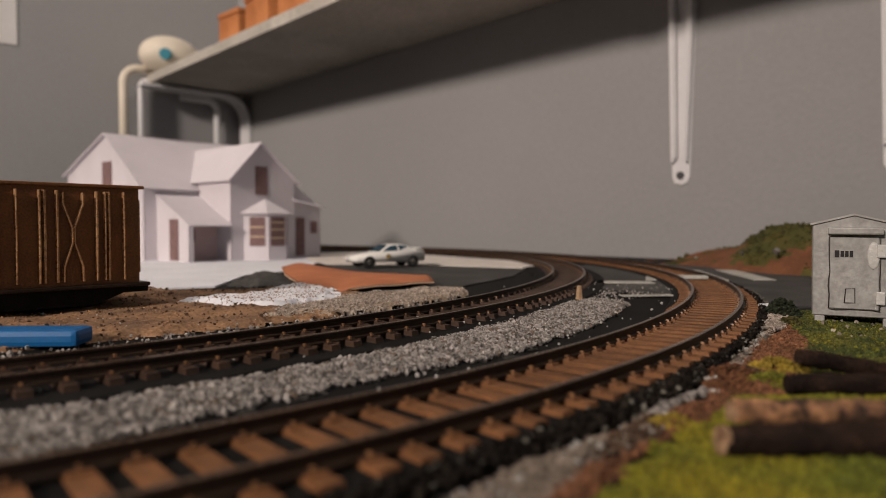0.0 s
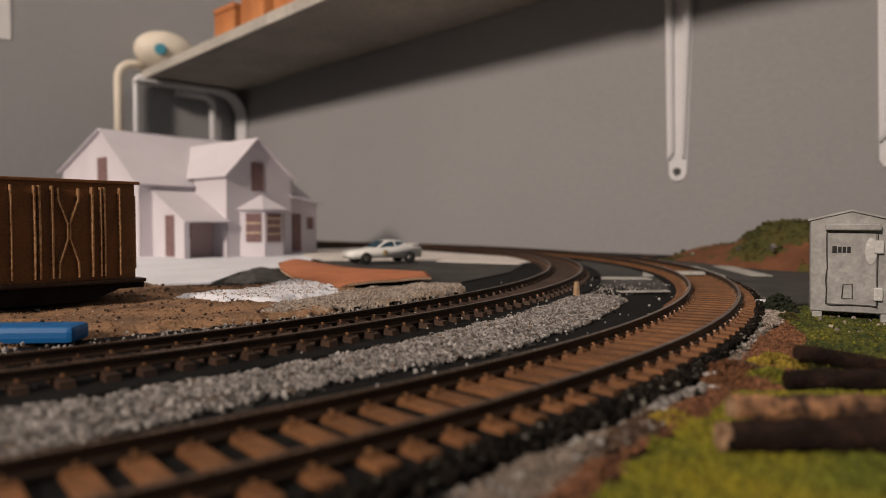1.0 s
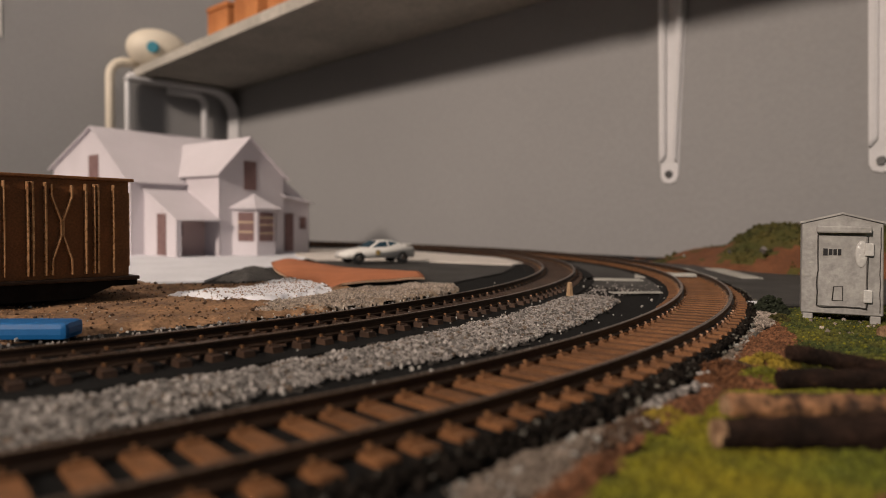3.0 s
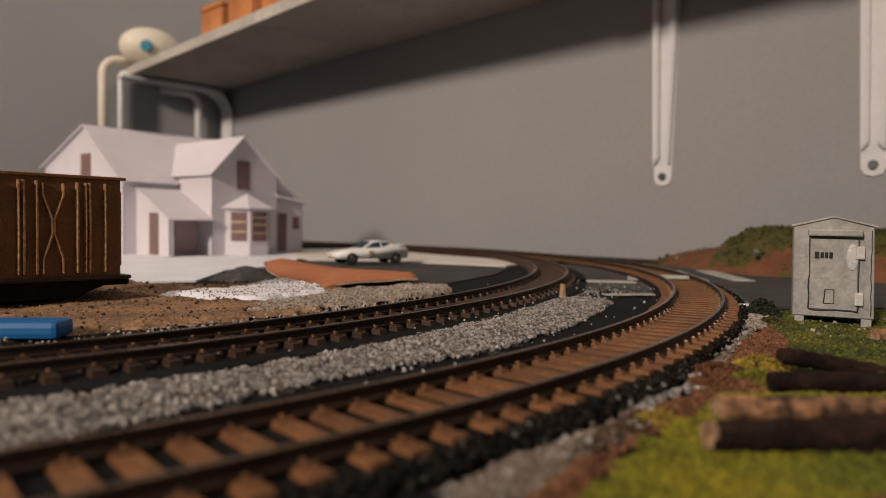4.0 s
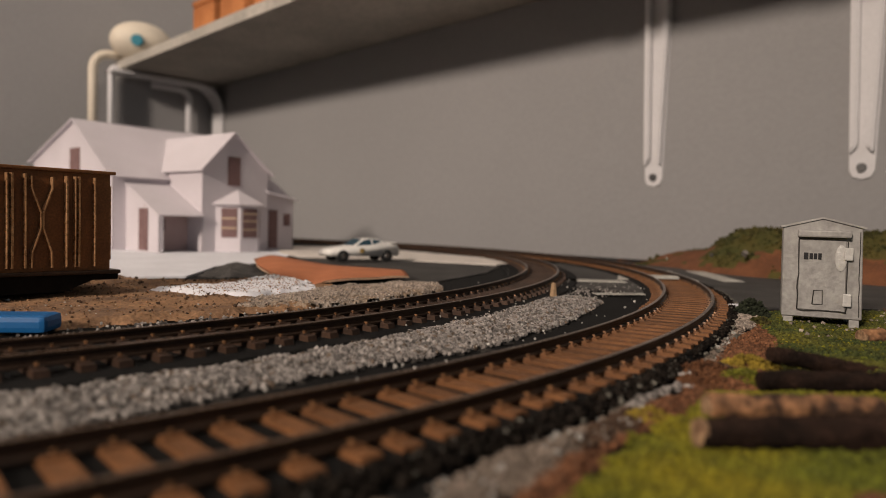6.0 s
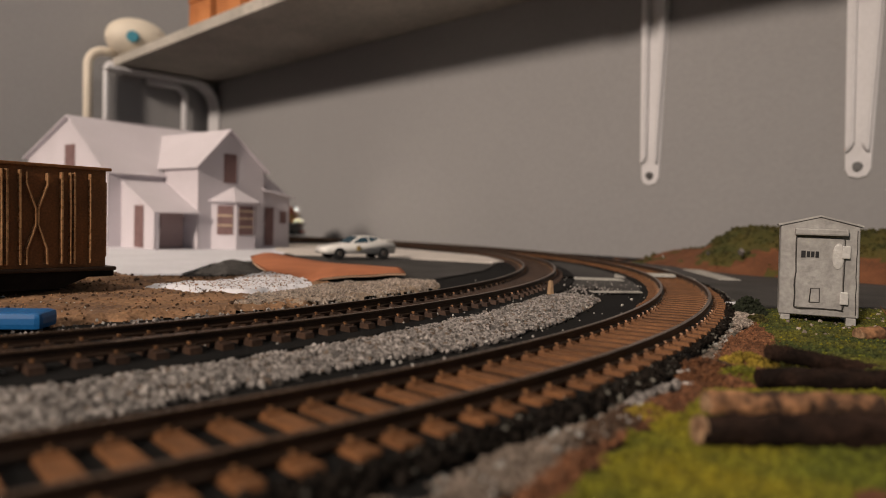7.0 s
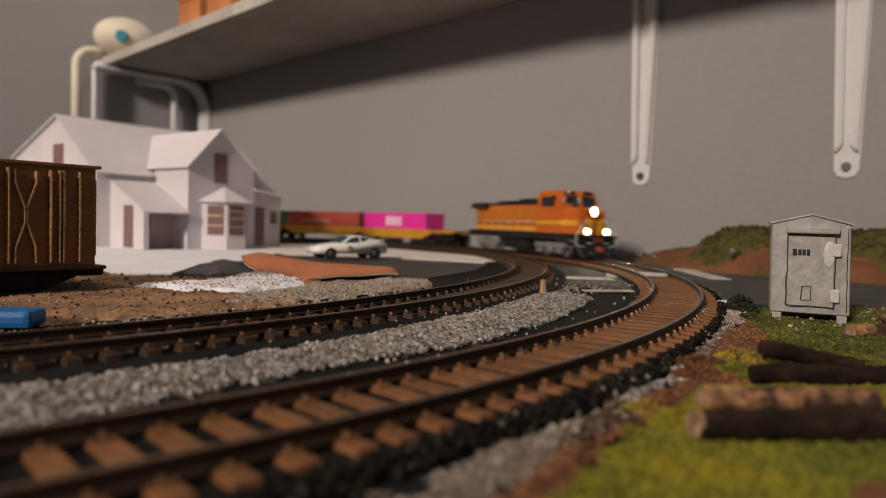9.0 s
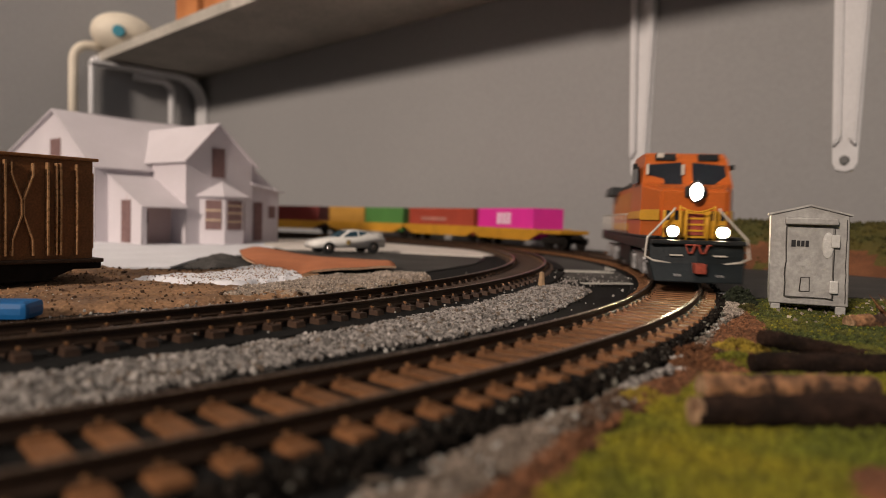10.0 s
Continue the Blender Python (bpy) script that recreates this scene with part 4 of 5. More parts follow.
    piece("bay_roof", [(0.069, B - 0.004, 0.0392), (0.094, B - 0.004, 0.0392), (0.081, F, 0.0520)], [(0.056, F, 0.0392), (0.069, B - 0.004, 0.0392), (0.081, F, 0.0520)], [(0.094, B - 0.004, 0.0392), (0.107, F, 0.0392), (0.081, F, 0.0520)])
    # printed openings, each a recessed-looking sheet glued on
    q = 0.0006

    def pane(name, corners, material="paper_print"):
        bm = bmesh.new()
        plate(bm, corners, 0.0004)
        return part(name, bm, material, h)
    pane("window", [(-q, 0.078, 0.061), (-q, 0.059, 0.061), (-q, 0.059, 0.085), (-q, 0.078, 0.085)])
    pane("window", [(0.071, F - q, 0.055), (0.083, F - q, 0.055), (0.083, F - q, 0.079), (0.071, F - q, 0.079)])
    pane("door", [(p - q, -0.022, 0.001), (p - q, -0.036, 0.001), (p - q, -0.036, 0.034), (p - q, -0.022, 0.034)])
    pane("door", [(0.1155, F + 0.004 - q, 0.002), (0.125, F + 0.004 - q, 0.002), (0.125, F + 0.004 - q, 0.036), (0.1155, F + 0.004 - q, 0.036)])
    pane("window", [(0.132, F + 0.004 - q, 0.022), (0.139, F + 0.004 - q, 0.022), (0.139, F + 0.004 - q, 0.033), (0.132, F + 0.004 - q, 0.033)])
    pane("window", [(0.022, -0.0306, 0.016), (0.028, -0.0306, 0.016), (0.028, -0.0306, 0.026), (0.022, -0.0306, 0.026)])
    pane("window", [(0.075, B - q, 0.012), (0.089, B - q, 0.012), (0.089, B - q, 0.036), (0.075, B - q, 0.036)])
    for z in (0.018, 0.025, 0.031):
        pane("sash_bar", [(0.075, B - q * 2.2, z), (0.089, B - q * 2.2, z), (0.089, B - q * 2.2, z + 0.0013), (0.075, B - q * 2.2, z + 0.0013)], "paper_cream")
    d = Vector((0.012, 0.016, 0)).normalized()
    nn = Vector((d.y, -d.x, 0)) * q

    def on_side(s, z):
        v = Vector((0.091, B, 0)) + d * s + nn
        return (v.x, v.y, z)
    pane("window", [on_side(0.004, 0.012), on_side(0.016, 0.012), on_side(0.016, 0.036), on_side(0.004, 0.036)])
    left = (Vector((0.073, B, 0)) - Vector((0.060, F, 0))).normalized()
    out = Vector((left.y, -left.x, 0))

    def on_left(s, z, k=1.0):
        v = Vector((0.060, F, 0)) + left * s + out * q * k
        return (v.x, v.y, z)
    pane("window", [on_left(0.005, 0.012), on_left(0.018, 0.012), on_left(0.018, 0.036), on_left(0.005, 0.036)])
    for z in (0.019, 0.027):
        pane("sash_bar", [on_left(0.005, z, 2.2), on_left(0.018, z, 2.2), on_left(0.018, z + 0.0014, 2.2), on_left(0.005, z + 0.0014, 2.2)], "paper_cream")
    nn *= 2.2
    pane("sash_bar", [on_side(0.004, 0.024), on_side(0.016, 0.024), on_side(0.016, 0.0253), on_side(0.004, 0.0253)], "paper_cream")


build_house()

# ---- boxcar on the dirt ----


def build_boxcar():
    # local x: along the car towards the far end; the side that faces the tracks is -y
    m = Matrix.Translation((-0.112, 0.233, GZ + 0.0012)) @ Matrix.Rotation(radians(48), 4, "Z")
    b = thing("boxcar", "brown model boxcar with pale highlit ribs and crossed braces on dirt", "boxcar", m)
    Ln, Wd, z0, z1 = 0.150, 0.034, 0.0085, 0.0420
    bm = bmesh.new()
    bx(bm, (-Ln / 2, Wd / 2, (z0 + z1) / 2), (Ln, Wd, z1 - z0), bevel=0.0004)
    part("body", bm, "boxcar", b)
    bm = bmesh.new()
    bx(bm, (-Ln / 2, Wd / 2, z1 + 0.0003), (Ln + 0.003, Wd + 0.002, 0.0011), bevel=0.0003)
    part("roof", bm, "boxcar", b)
    bm = bmesh.new()
    bx(bm, (-Ln / 2, Wd / 2, z0 + 0.0002), (Ln + 0.006, Wd + 0.0035, 0.0013), bevel=0.0004)
    part("sill", bm, "rail", b)

    def rib(pts, w, dep, name="rib"):
        bm = bmesh.new()
        for (x0, q0), (x1, q1) in zip(pts, pts[1:]):
            p0, p1 = Vector((x0, -dep * 0.3, q0)), Vector((x1, -dep * 0.3, q1))
            dd = (p1 - p0).normalized()
            o = Vector((-dd.z, 0, dd.x)) * w / 2
            f = Vector((0, -dep * 1.4, 0))
            vs = [bm.verts.new(v) for v in (p0 - o, p1 - o, p1 + o, p0 + o, p0 - o * 0.5 + f, p1 - o * 0.5 + f, p1 + o * 0.5 + f, p0 + o * 0.5 + f)]
            for q in ((4, 5, 6, 7), (0, 1, 5, 4), (1, 2, 6, 5), (2, 3, 7, 6), (3, 0, 4, 7)):
                bm.faces.new([vs[i] for i in q])
        bmesh.ops.recalc_face_normals(bm, faces=bm.faces[:])
        part(name, bm, "boxcar_rib", b)
    zl, zt, zm = z0 + 0.0022, z1 - 0.0016, (z0 + z1) / 2
    x = 0.0
    # panels repeat along the side: plain rib, double post, rib, crossed pair, rib
    for k in range(5):
        s = -0.0325 * k
        for xx, w in ((-0.0057, 0.0006), (-0.0107, 0.0010), (-0.0119, 0.0006), (-0.0145, 0.0009), (-0.0266, 0.0009), (-0.0303, 0.0011), (-0.0317, 0.0007)):
            rib([(s + xx, zl), (s + xx + 0.0001, zm), (s + xx, zt)], w, 0.0012)
        for e in (-1, 1):
            cx = s - 0.0218
            rib([(cx + e * 0.0031, zt - 0.0006), (cx + e * 0.0030, zt - 0.0045), (cx + e * 0.0003, zm + 0.003), (cx + e * 0.0003, zm - 0.002), (cx + e * 0.0030 * 0.95, zl + 0.005), (cx + e * 0.0030, zl)], 0.0008, 0.0012, "brace")
    # dark trapezoid block filling in the shade beneath the body
    bm = bmesh.new()
    extrude_xz(bm, [(0.0005, z0 - 0.0006), (-0.014, 0.0022), (-Ln + 0.014, 0.0022), (-Ln, z0 - 0.0006)], 0.002, Wd - 0.002)
    part("underframe", bm, "underframe", b)
    for cx in (-0.024, -0.124):
        bm = bmesh.new()
        for y in (0.006, Wd - 0.006):
            bx(bm, (cx, y, 0.0045), (0.026, 0.003, 0.005), bevel=0.0008)
        bx(bm, (cx, Wd / 2, 0.005), (0.006, Wd - 0.01, 0.004))
        for wx in (cx - 0.009, cx + 0.009):
            for y in (0.0095, Wd - 0.0095):
                rod(bm, (wx, y - 0.001, 0.0044), (wx, y + 0.001, 0.0044), 0.0046, seg=16)
        part("bogie", bm, "underframe", b)
    bm = bmesh.new()
    bx(bm, (0.0045, Wd / 2, z0 - 0.0025), (0.010, 0.004, 0.003), bevel=0.0006)
    part("coupler", bm, "underframe", b)
    bm = bmesh.new()
    tube(bm, [(0.0006, 0.004, z0 + 0.004), (0.0016, 0.004, z0 + 0.004), (0.0016, 0.004, z1 - 0.004), (0.0006, 0.004, z1 - 0.004)], 0.0003, 6)
    part("ladder_rail", bm, "boxcar_rib", b)


build_boxcar()


def build_blue():
    m = Matrix.Translation((-0.0925, 0.1630, GZ + 0.0008)) @ Matrix.Rotation(radians(186), 4, "Z")
    b = thing("blue_clip", "glossy blue plastic strip lying on the dirt", "plastic strip", m)
    bm = bmesh.new()
    bx(bm, (0.040, 0, 0.0021), (0.08, 0.010, 0.0042), bevel=0.0014)
    part("strip", bm, "blue", b)


build_blue()


def build_card():
    """Bent orange card leaning over the grit, with a pale torn edge."""
    nx, ny = 26, 12
    verts, faces = [], []
    at = (0.0, 0.1, 0.25, 0.38, 0.46, 0.66, 1.0)
    near = ((-0.1058, 0.400, -0.0002), (-0.0963, 0.370, -0.0016), (-0.0765, 0.320, -0.0022), (-0.0539, 0.280, -0.0042), (-0.0470, 0.290, -0.0016), (-0.0340, 0.300, -0.0008), (-0.0122, 0.315, -0.0005))
    far = ((-0.1075, 0.405, 0.0004), (-0.1028, 0.430, 0.0017), (-0.0900, 0.420, 0.0005), (-0.0654, 0.400, -0.0016), (-0.0550, 0.394, -0.0017), (-0.0380, 0.382, -0.0015), (-0.0200, 0.370, -0.0016))

    def along(rows, u):
        return Vector([float(np.interp(u, at, [r[k] for r in rows])) for k in range(3)])
    for i in range(nx + 1):
        u = i / nx
        for j in range(ny + 1):
            v = j / ny
            p = along(far, u).lerp(along(near, u), v)
            sag = 0.0012 * math.sin(v * math.pi) * min(1, u * 3) + 0.0005 * noise.noise(p * 70)
            verts.append((p.x, p.y, p.z + sag))
    w = ny + 1
    n0 = len(verts)
    verts += [(x, y, z - 0.0009) for x, y, z in verts]
    for i in range(nx):
        for j in range(ny):
            a = i * w + j
            q = (a, a + 1, a + w + 1, a + w)
            faces.append(q)
            faces.append(tuple(n0 + k for k in q[::-1]))
    rim = [(i * w, (i + 1) * w) for i in range(nx)] + [(i * w + ny, (i + 1) * w + ny) for i in range(nx)] + [(j, j + 1) for j in range(ny)] + [(nx * w + j, nx * w + j + 1) for j in range(ny)]
    first_rim = len(faces)
    faces += [(a, b, b + n0, a + n0) for a, b in rim]
    me = bpy.data.meshes.new("card_sheet")
    me.from_pydata(verts, [], faces)
    me.materials.append(M["card"])
    me.materials.append(M["card_edge"])
    for p in me.polygons:
        p.use_smooth = p.index < first_rim
        p.material_index = 1 if p.index >= first_rim else 0
    tagged(new("card_sheet", me), "bent orange card with a pale torn edge on grit", "card")


build_card()


def build_car():
    """White toy police coupe."""
    ang = math.degrees(math.atan2(0.020, 0.030))
    m = Matrix.Translation((-0.0530, 0.477, GZ + 0.0016)) @ Matrix.Rotation(radians(ang + 180), 4, "Z")
    tall = 1.20
    c = thing("toy_police_car", "white die-cast toy police coupe with small gold door badge", "car", m)
    # local x forward; left side is +y... the side facing the tracks carries the badge
    prof = [(0.0245, 0.0030), (0.0250, 0.0052), (0.0235, 0.0068), (0.0150, 0.0082), (0.0085, 0.0088), (0.0015, 0.0126), (-0.0045, 0.0134), (-0.0105, 0.0126),
            (-0.0180, 0.0098), (-0.0235, 0.0094), (-0.0245, 0.0070), (-0.0240, 0.0030)]
    half = {0.0126: 0.0070, 0.0134: 0.0066}
    bm = bmesh.new()
    sides = []
    for s in (-1, 1):
        sides.append([bm.verts.new((x, s * half.get(z, 0.0098 - 0.0008 * (abs(x) > 0.02)), z)) for x, z in prof])
    n = len(prof)
    bm.faces.new(sides[0]), bm.faces.new(sides[1][::-1])
    for i in range(n):
        bm.faces.new((sides[0][i], sides[1][i], sides[1][(i + 1) % n], sides[0][(i + 1) % n]))
    bmesh.ops.recalc_face_normals(bm, faces=bm.faces[:])
    bmesh.ops.bevel(bm, geom=bm.edges[:], offset=0.0006, segments=2, affect="EDGES")
    for f in bm.faces:
        f.smooth = True
    part("body", bm, "car_white", c)
    for s in (-1, 1):
        for pts in ([(0.0068, 0.0093), (0.0010, 0.0122), (-0.0038, 0.0127), (-0.0040, 0.0095)], [(-0.0052, 0.0095), (-0.0050, 0.0127), (-0.0100, 0.0121), (-0.0150, 0.0102)]):
            bm = bmesh.new()
            vs = []
            for x, z in pts:
                k = (z - 0.0088) / (0.0126 - 0.0088)
                vs.append((x, s * (0.0100 - 0.0028 * min(1, k) + 0.0003), z))
            plate(bm, vs if s < 0 else vs[::-1], 0.0003)
            part("side_window", bm, "car_glass", c)
    bm = bmesh.new()
    plate(bm, [(0.0082, -0.0072, 0.0093), (0.0082, 0.0072, 0.0093), (0.0022, 0.0060, 0.0127), (0.0022, -0.0060, 0.0127)], 0.0003)
    part("windscreen", bm, "car_glass", c)
    bm = bmesh.new()
    plate(bm, [(-0.0112, -0.0060, 0.0126), (-0.0112, 0.0060, 0.0126), (-0.0178, 0.0068, 0.0102), (-0.0178, -0.0068, 0.0102)], 0.0003)
    part("rear_window", bm, "car_glass", c)
    for x in (0.0158, -0.0150):
        for s in (-1, 1):
            bm = bmesh.new()
            rod(bm, (x, s * 0.0066, 0.0038), (x, s * 0.0101, 0.0038), 0.0040, seg=20)
            w = part("wheel", bm, "rubber", c)
            bm = bmesh.new()
            rod(bm, (x, s * 0.0098, 0.0038), (x, s * 0.0105, 0.0038), 0.0022, 0.0017, seg=14)
            part("rim", bm, "chrome", w, "chrome wheel rim")
    for s in (-1, 1):
        bm = bmesh.new()
        bx(bm, (0.0030, s * 0.0100, 0.0062), (0.0026, 0.0004, 0.0026))
        part("door_badge", bm, "gold", c, "small gold door badge")
    bm = bmesh.new()
    bx(bm, (-0.0205, 0, 0.0106), (0.004, 0.016, 0.0007), bevel=0.0002)
    part("spoiler", bm, "car_white", c)
    for o in c.children_recursive:
        if o.name.split(".")[0] not in ("wheel", "rim"):
            for v in o.data.vertices:
                v.co.z *= tall
                v.co.x *= 1.10
        else:
            shift = 0.0155 if o.data.vertices[0].co.x > 0 else -0.0155
            for v in o.data.vertices:
                v.co.x += shift * 0.10


build_car()


def build_shed():
    ang = -25.5
    m = Matrix.Translation((0.1167, 0.2021, GZ - 0.0002)) @ Matrix.Rotation(radians(ang), 4, "Z") @ Matrix.Scale(0.97, 4)
    s = thing("equipment_shed", "silver-grey hand-made card equipment shed standing on grass", "shed", m)
    w, z0, ze, zp, d = 0.0111, 0.0040, 0.0320, 0.0349, 0.016
    bm = bmesh.new()
    extrude_xz(bm, [(-w + 0.0004, z0), (w + 0.0004, z0), (w - 0.0003, ze), (0, zp), (-w, ze)], 0, d)
    bmesh.ops.bevel(bm, geom=bm.edges[:], offset=0.00025, segments=1, affect="EDGES")
    part("body", bm, "shed", s)
    bm = bmesh.new()
    for k in (-1, 1):
        plate(bm, [(0, -0.0006, zp + 0.0006), (k * (w + 0.0007), -0.0006, ze + 0.0005), (k * (w + 0.0007), d + 0.0006, ze + 0.0005), (0, d + 0.0006, zp + 0.0006)], 0.0006 * k)
    part("roof", bm, "shed", s)
    bm = bmesh.new()
    extrude_xz(bm, [(-0.0062, 0.0064), (0.0069, 0.0062), (0.0066, 0.0282), (-0.0064, 0.0286)], -0.0006, 0.0)
    bmesh.ops.bevel(bm, geom=bm.edges[:], offset=0.0002, segments=1, affect="EDGES")
    door = part("door", bm, "shed", s)

    def stroke(pts, r, material, name, parent, y=-0.0007):
        bm = bmesh.new()
        tube(bm, [(x, y, z) for x, z in pts], r, 6)
        return part(name, bm, material, parent)
    rng = random.Random(3)

    def wavy(a, b, n=7, j=0.00022):
        return [(a[0] + (b[0] - a[0]) * k / n + rng.uniform(-j, j), a[1] + (b[1] - a[1]) * k / n + rng.uniform(-j, j)) for k in range(n + 1)]
    stroke(wavy((-0.0063, 0.0064), (-0.0066, 0.0286), 10), 0.00018, "shed_dark", "door_gap", door)
    stroke(wavy((-0.0063, 0.0063), (0.0070, 0.0062)), 0.00018, "shed_dark", "door_gap", door)
    stroke(wavy((0.0071, 0.0064), (0.0067, 0.0280), 10), 0.00014, "shed_dark", "door_gap", door)
    bm = bmesh.new()
    bx(bm, (0.0003, -0.0015, 0.0302), (0.0146, 0.0032, 0.0022), bevel=0.0005)
    part("awning", bm, "shed", s)
    stroke([(-0.0022, 0.0082), (-0.0019, 0.0125), (0.0005, 0.0127), (0.0006, 0.0083), (-0.0022, 0.0082)], 0.00017, "shed_dark", "vent_outline", door)
    for z in (0.0242, 0.0100):
        bm = bmesh.new()
        bx(bm, (0.0072, -0.0011, z), (0.0024, 0.0011, 0.0040), bevel=0.0004)
        part("hinge", bm, "glue", s, "glossy glued hinge")
    bm = bmesh.new()
    bmesh.ops.create_uvsphere(bm, u_segments=14, v_segments=8, radius=1)
    for v in bm.verts:
        v.co = Vector((v.co.x * 0.0017 + 0.0052, v.co.y * 0.00045 - 0.0006, v.co.z * 0.0042 + 0.0228))
    for f in bm.faces:
        f.smooth = True
    part("glue_smear", bm, "glue", s, "shiny dried glue smear")
    stroke(wavy((w - 0.0006, 0.005), (w - 0.0010, 0.031), 9, 0.00015), 0.00013, "shed_dark", "panel_crease", s, -0.0001)
    # hand lettering as plain ink bars
    for k, (x, bw, bh) in enumerate(((-0.0044, 0.0012, 0.0021), (-0.0030, 0.0009, 0.0018), (-0.0018, 0.0009, 0.0018), (-0.0006, 0.0009, 0.0019))):
        bm = bmesh.new()
        bx(bm, (x, -0.00075, 0.0232), (bw, 0.0003, bh))
        part("lettering_bar", bm, "ink", door)
    for x in (-w + 0.0024, w - 0.0016):
        for y in (0.0016, d - 0.0016):
            bm = bmesh.new()
            bx(bm, (x, y, 0.0016), (0.0028, 0.0028, 0.0046), bevel=0.0003)
            part("leg", bm, "shed", s)


build_shed()


def build_logs():
    for p0, p1, r0, r1, material, label, seed in (
            ((0.0346, 0.0835, -0.0020), (0.0720, 0.0850, -0.0018), 0.0021, 0.0021, "bark", "dark barked log with a pale sawn end on grass", 1),
            ((0.0408, 0.0962, -0.0018), (0.0672, 0.0968, -0.0018), 0.0020, 0.0020, "bare_log", "partly stripped orange-brown log lying on grass", 2),
            ((0.0585, 0.1165, -0.0022), (0.0950, 0.1165, -0.0020), 0.0019, 0.0019, "bark", "dark barked log lying on grass", 3),
            ((0.0668, 0.1300, 0.0002), (0.0920, 0.1330, -0.0042), 0.0017, 0.0014, "bark", "slanting dark barked log propped on moss", 4),
            ((0.1105, 0.1715, -0.0022), (0.1350, 0.1750, -0.0018), 0.0020, 0.0018, "bare_log", "short reddish log lying on grass", 5)):
        lg = thing("log", label, "log", group="logs on the grass")
        bm = bmesh.new()
        rod(bm, p0, p1, r0, r1, 18, caps=False, wob=0.27, rings=30, seed=seed)
        part("bark", bm, material, lg)
        ax = (Vector(p1) - Vector(p0)).normalized()
        for q, r, sg in ((Vector(p0), r0, -1), (Vector(p1), r1, 1)):
            bm = bmesh.new()
            rod(bm, q - ax * sg * 0.0008, q + ax * sg * 0.0003, r * 0.93, r * 0.86, 16)
            pale = seed in (1, 2, 5)
            part("cut_end", bm, "cut_wood" if pale else "bark", lg, "pale sawn end" if pale else "")
    # dry twig tuft
    bm = bmesh.new()
    rng = random.Random(9)
    for _ in range(16):
        a, e = rng.uniform(2.2, 3.9), rng.uniform(0.5, 1.2)
        ln = rng.uniform(0.005, 0.010)
        b0 = Vector((0.1375 + rng.uniform(-0.002, 0.002), 0.192 + rng.uniform(-0.003, 0.003), GZ + 0.001))
        rod(bm, b0, b0 + Vector((math.cos(a) * math.cos(e), math.sin(a) * 0.4, math.sin(e))) * ln, 0.00025, 0.0001, 5)
    solid("dry_twig_tuft", bm, "red_moss", "tuft of dry reddish-brown twigs in the grass", "twigs")


build_logs()

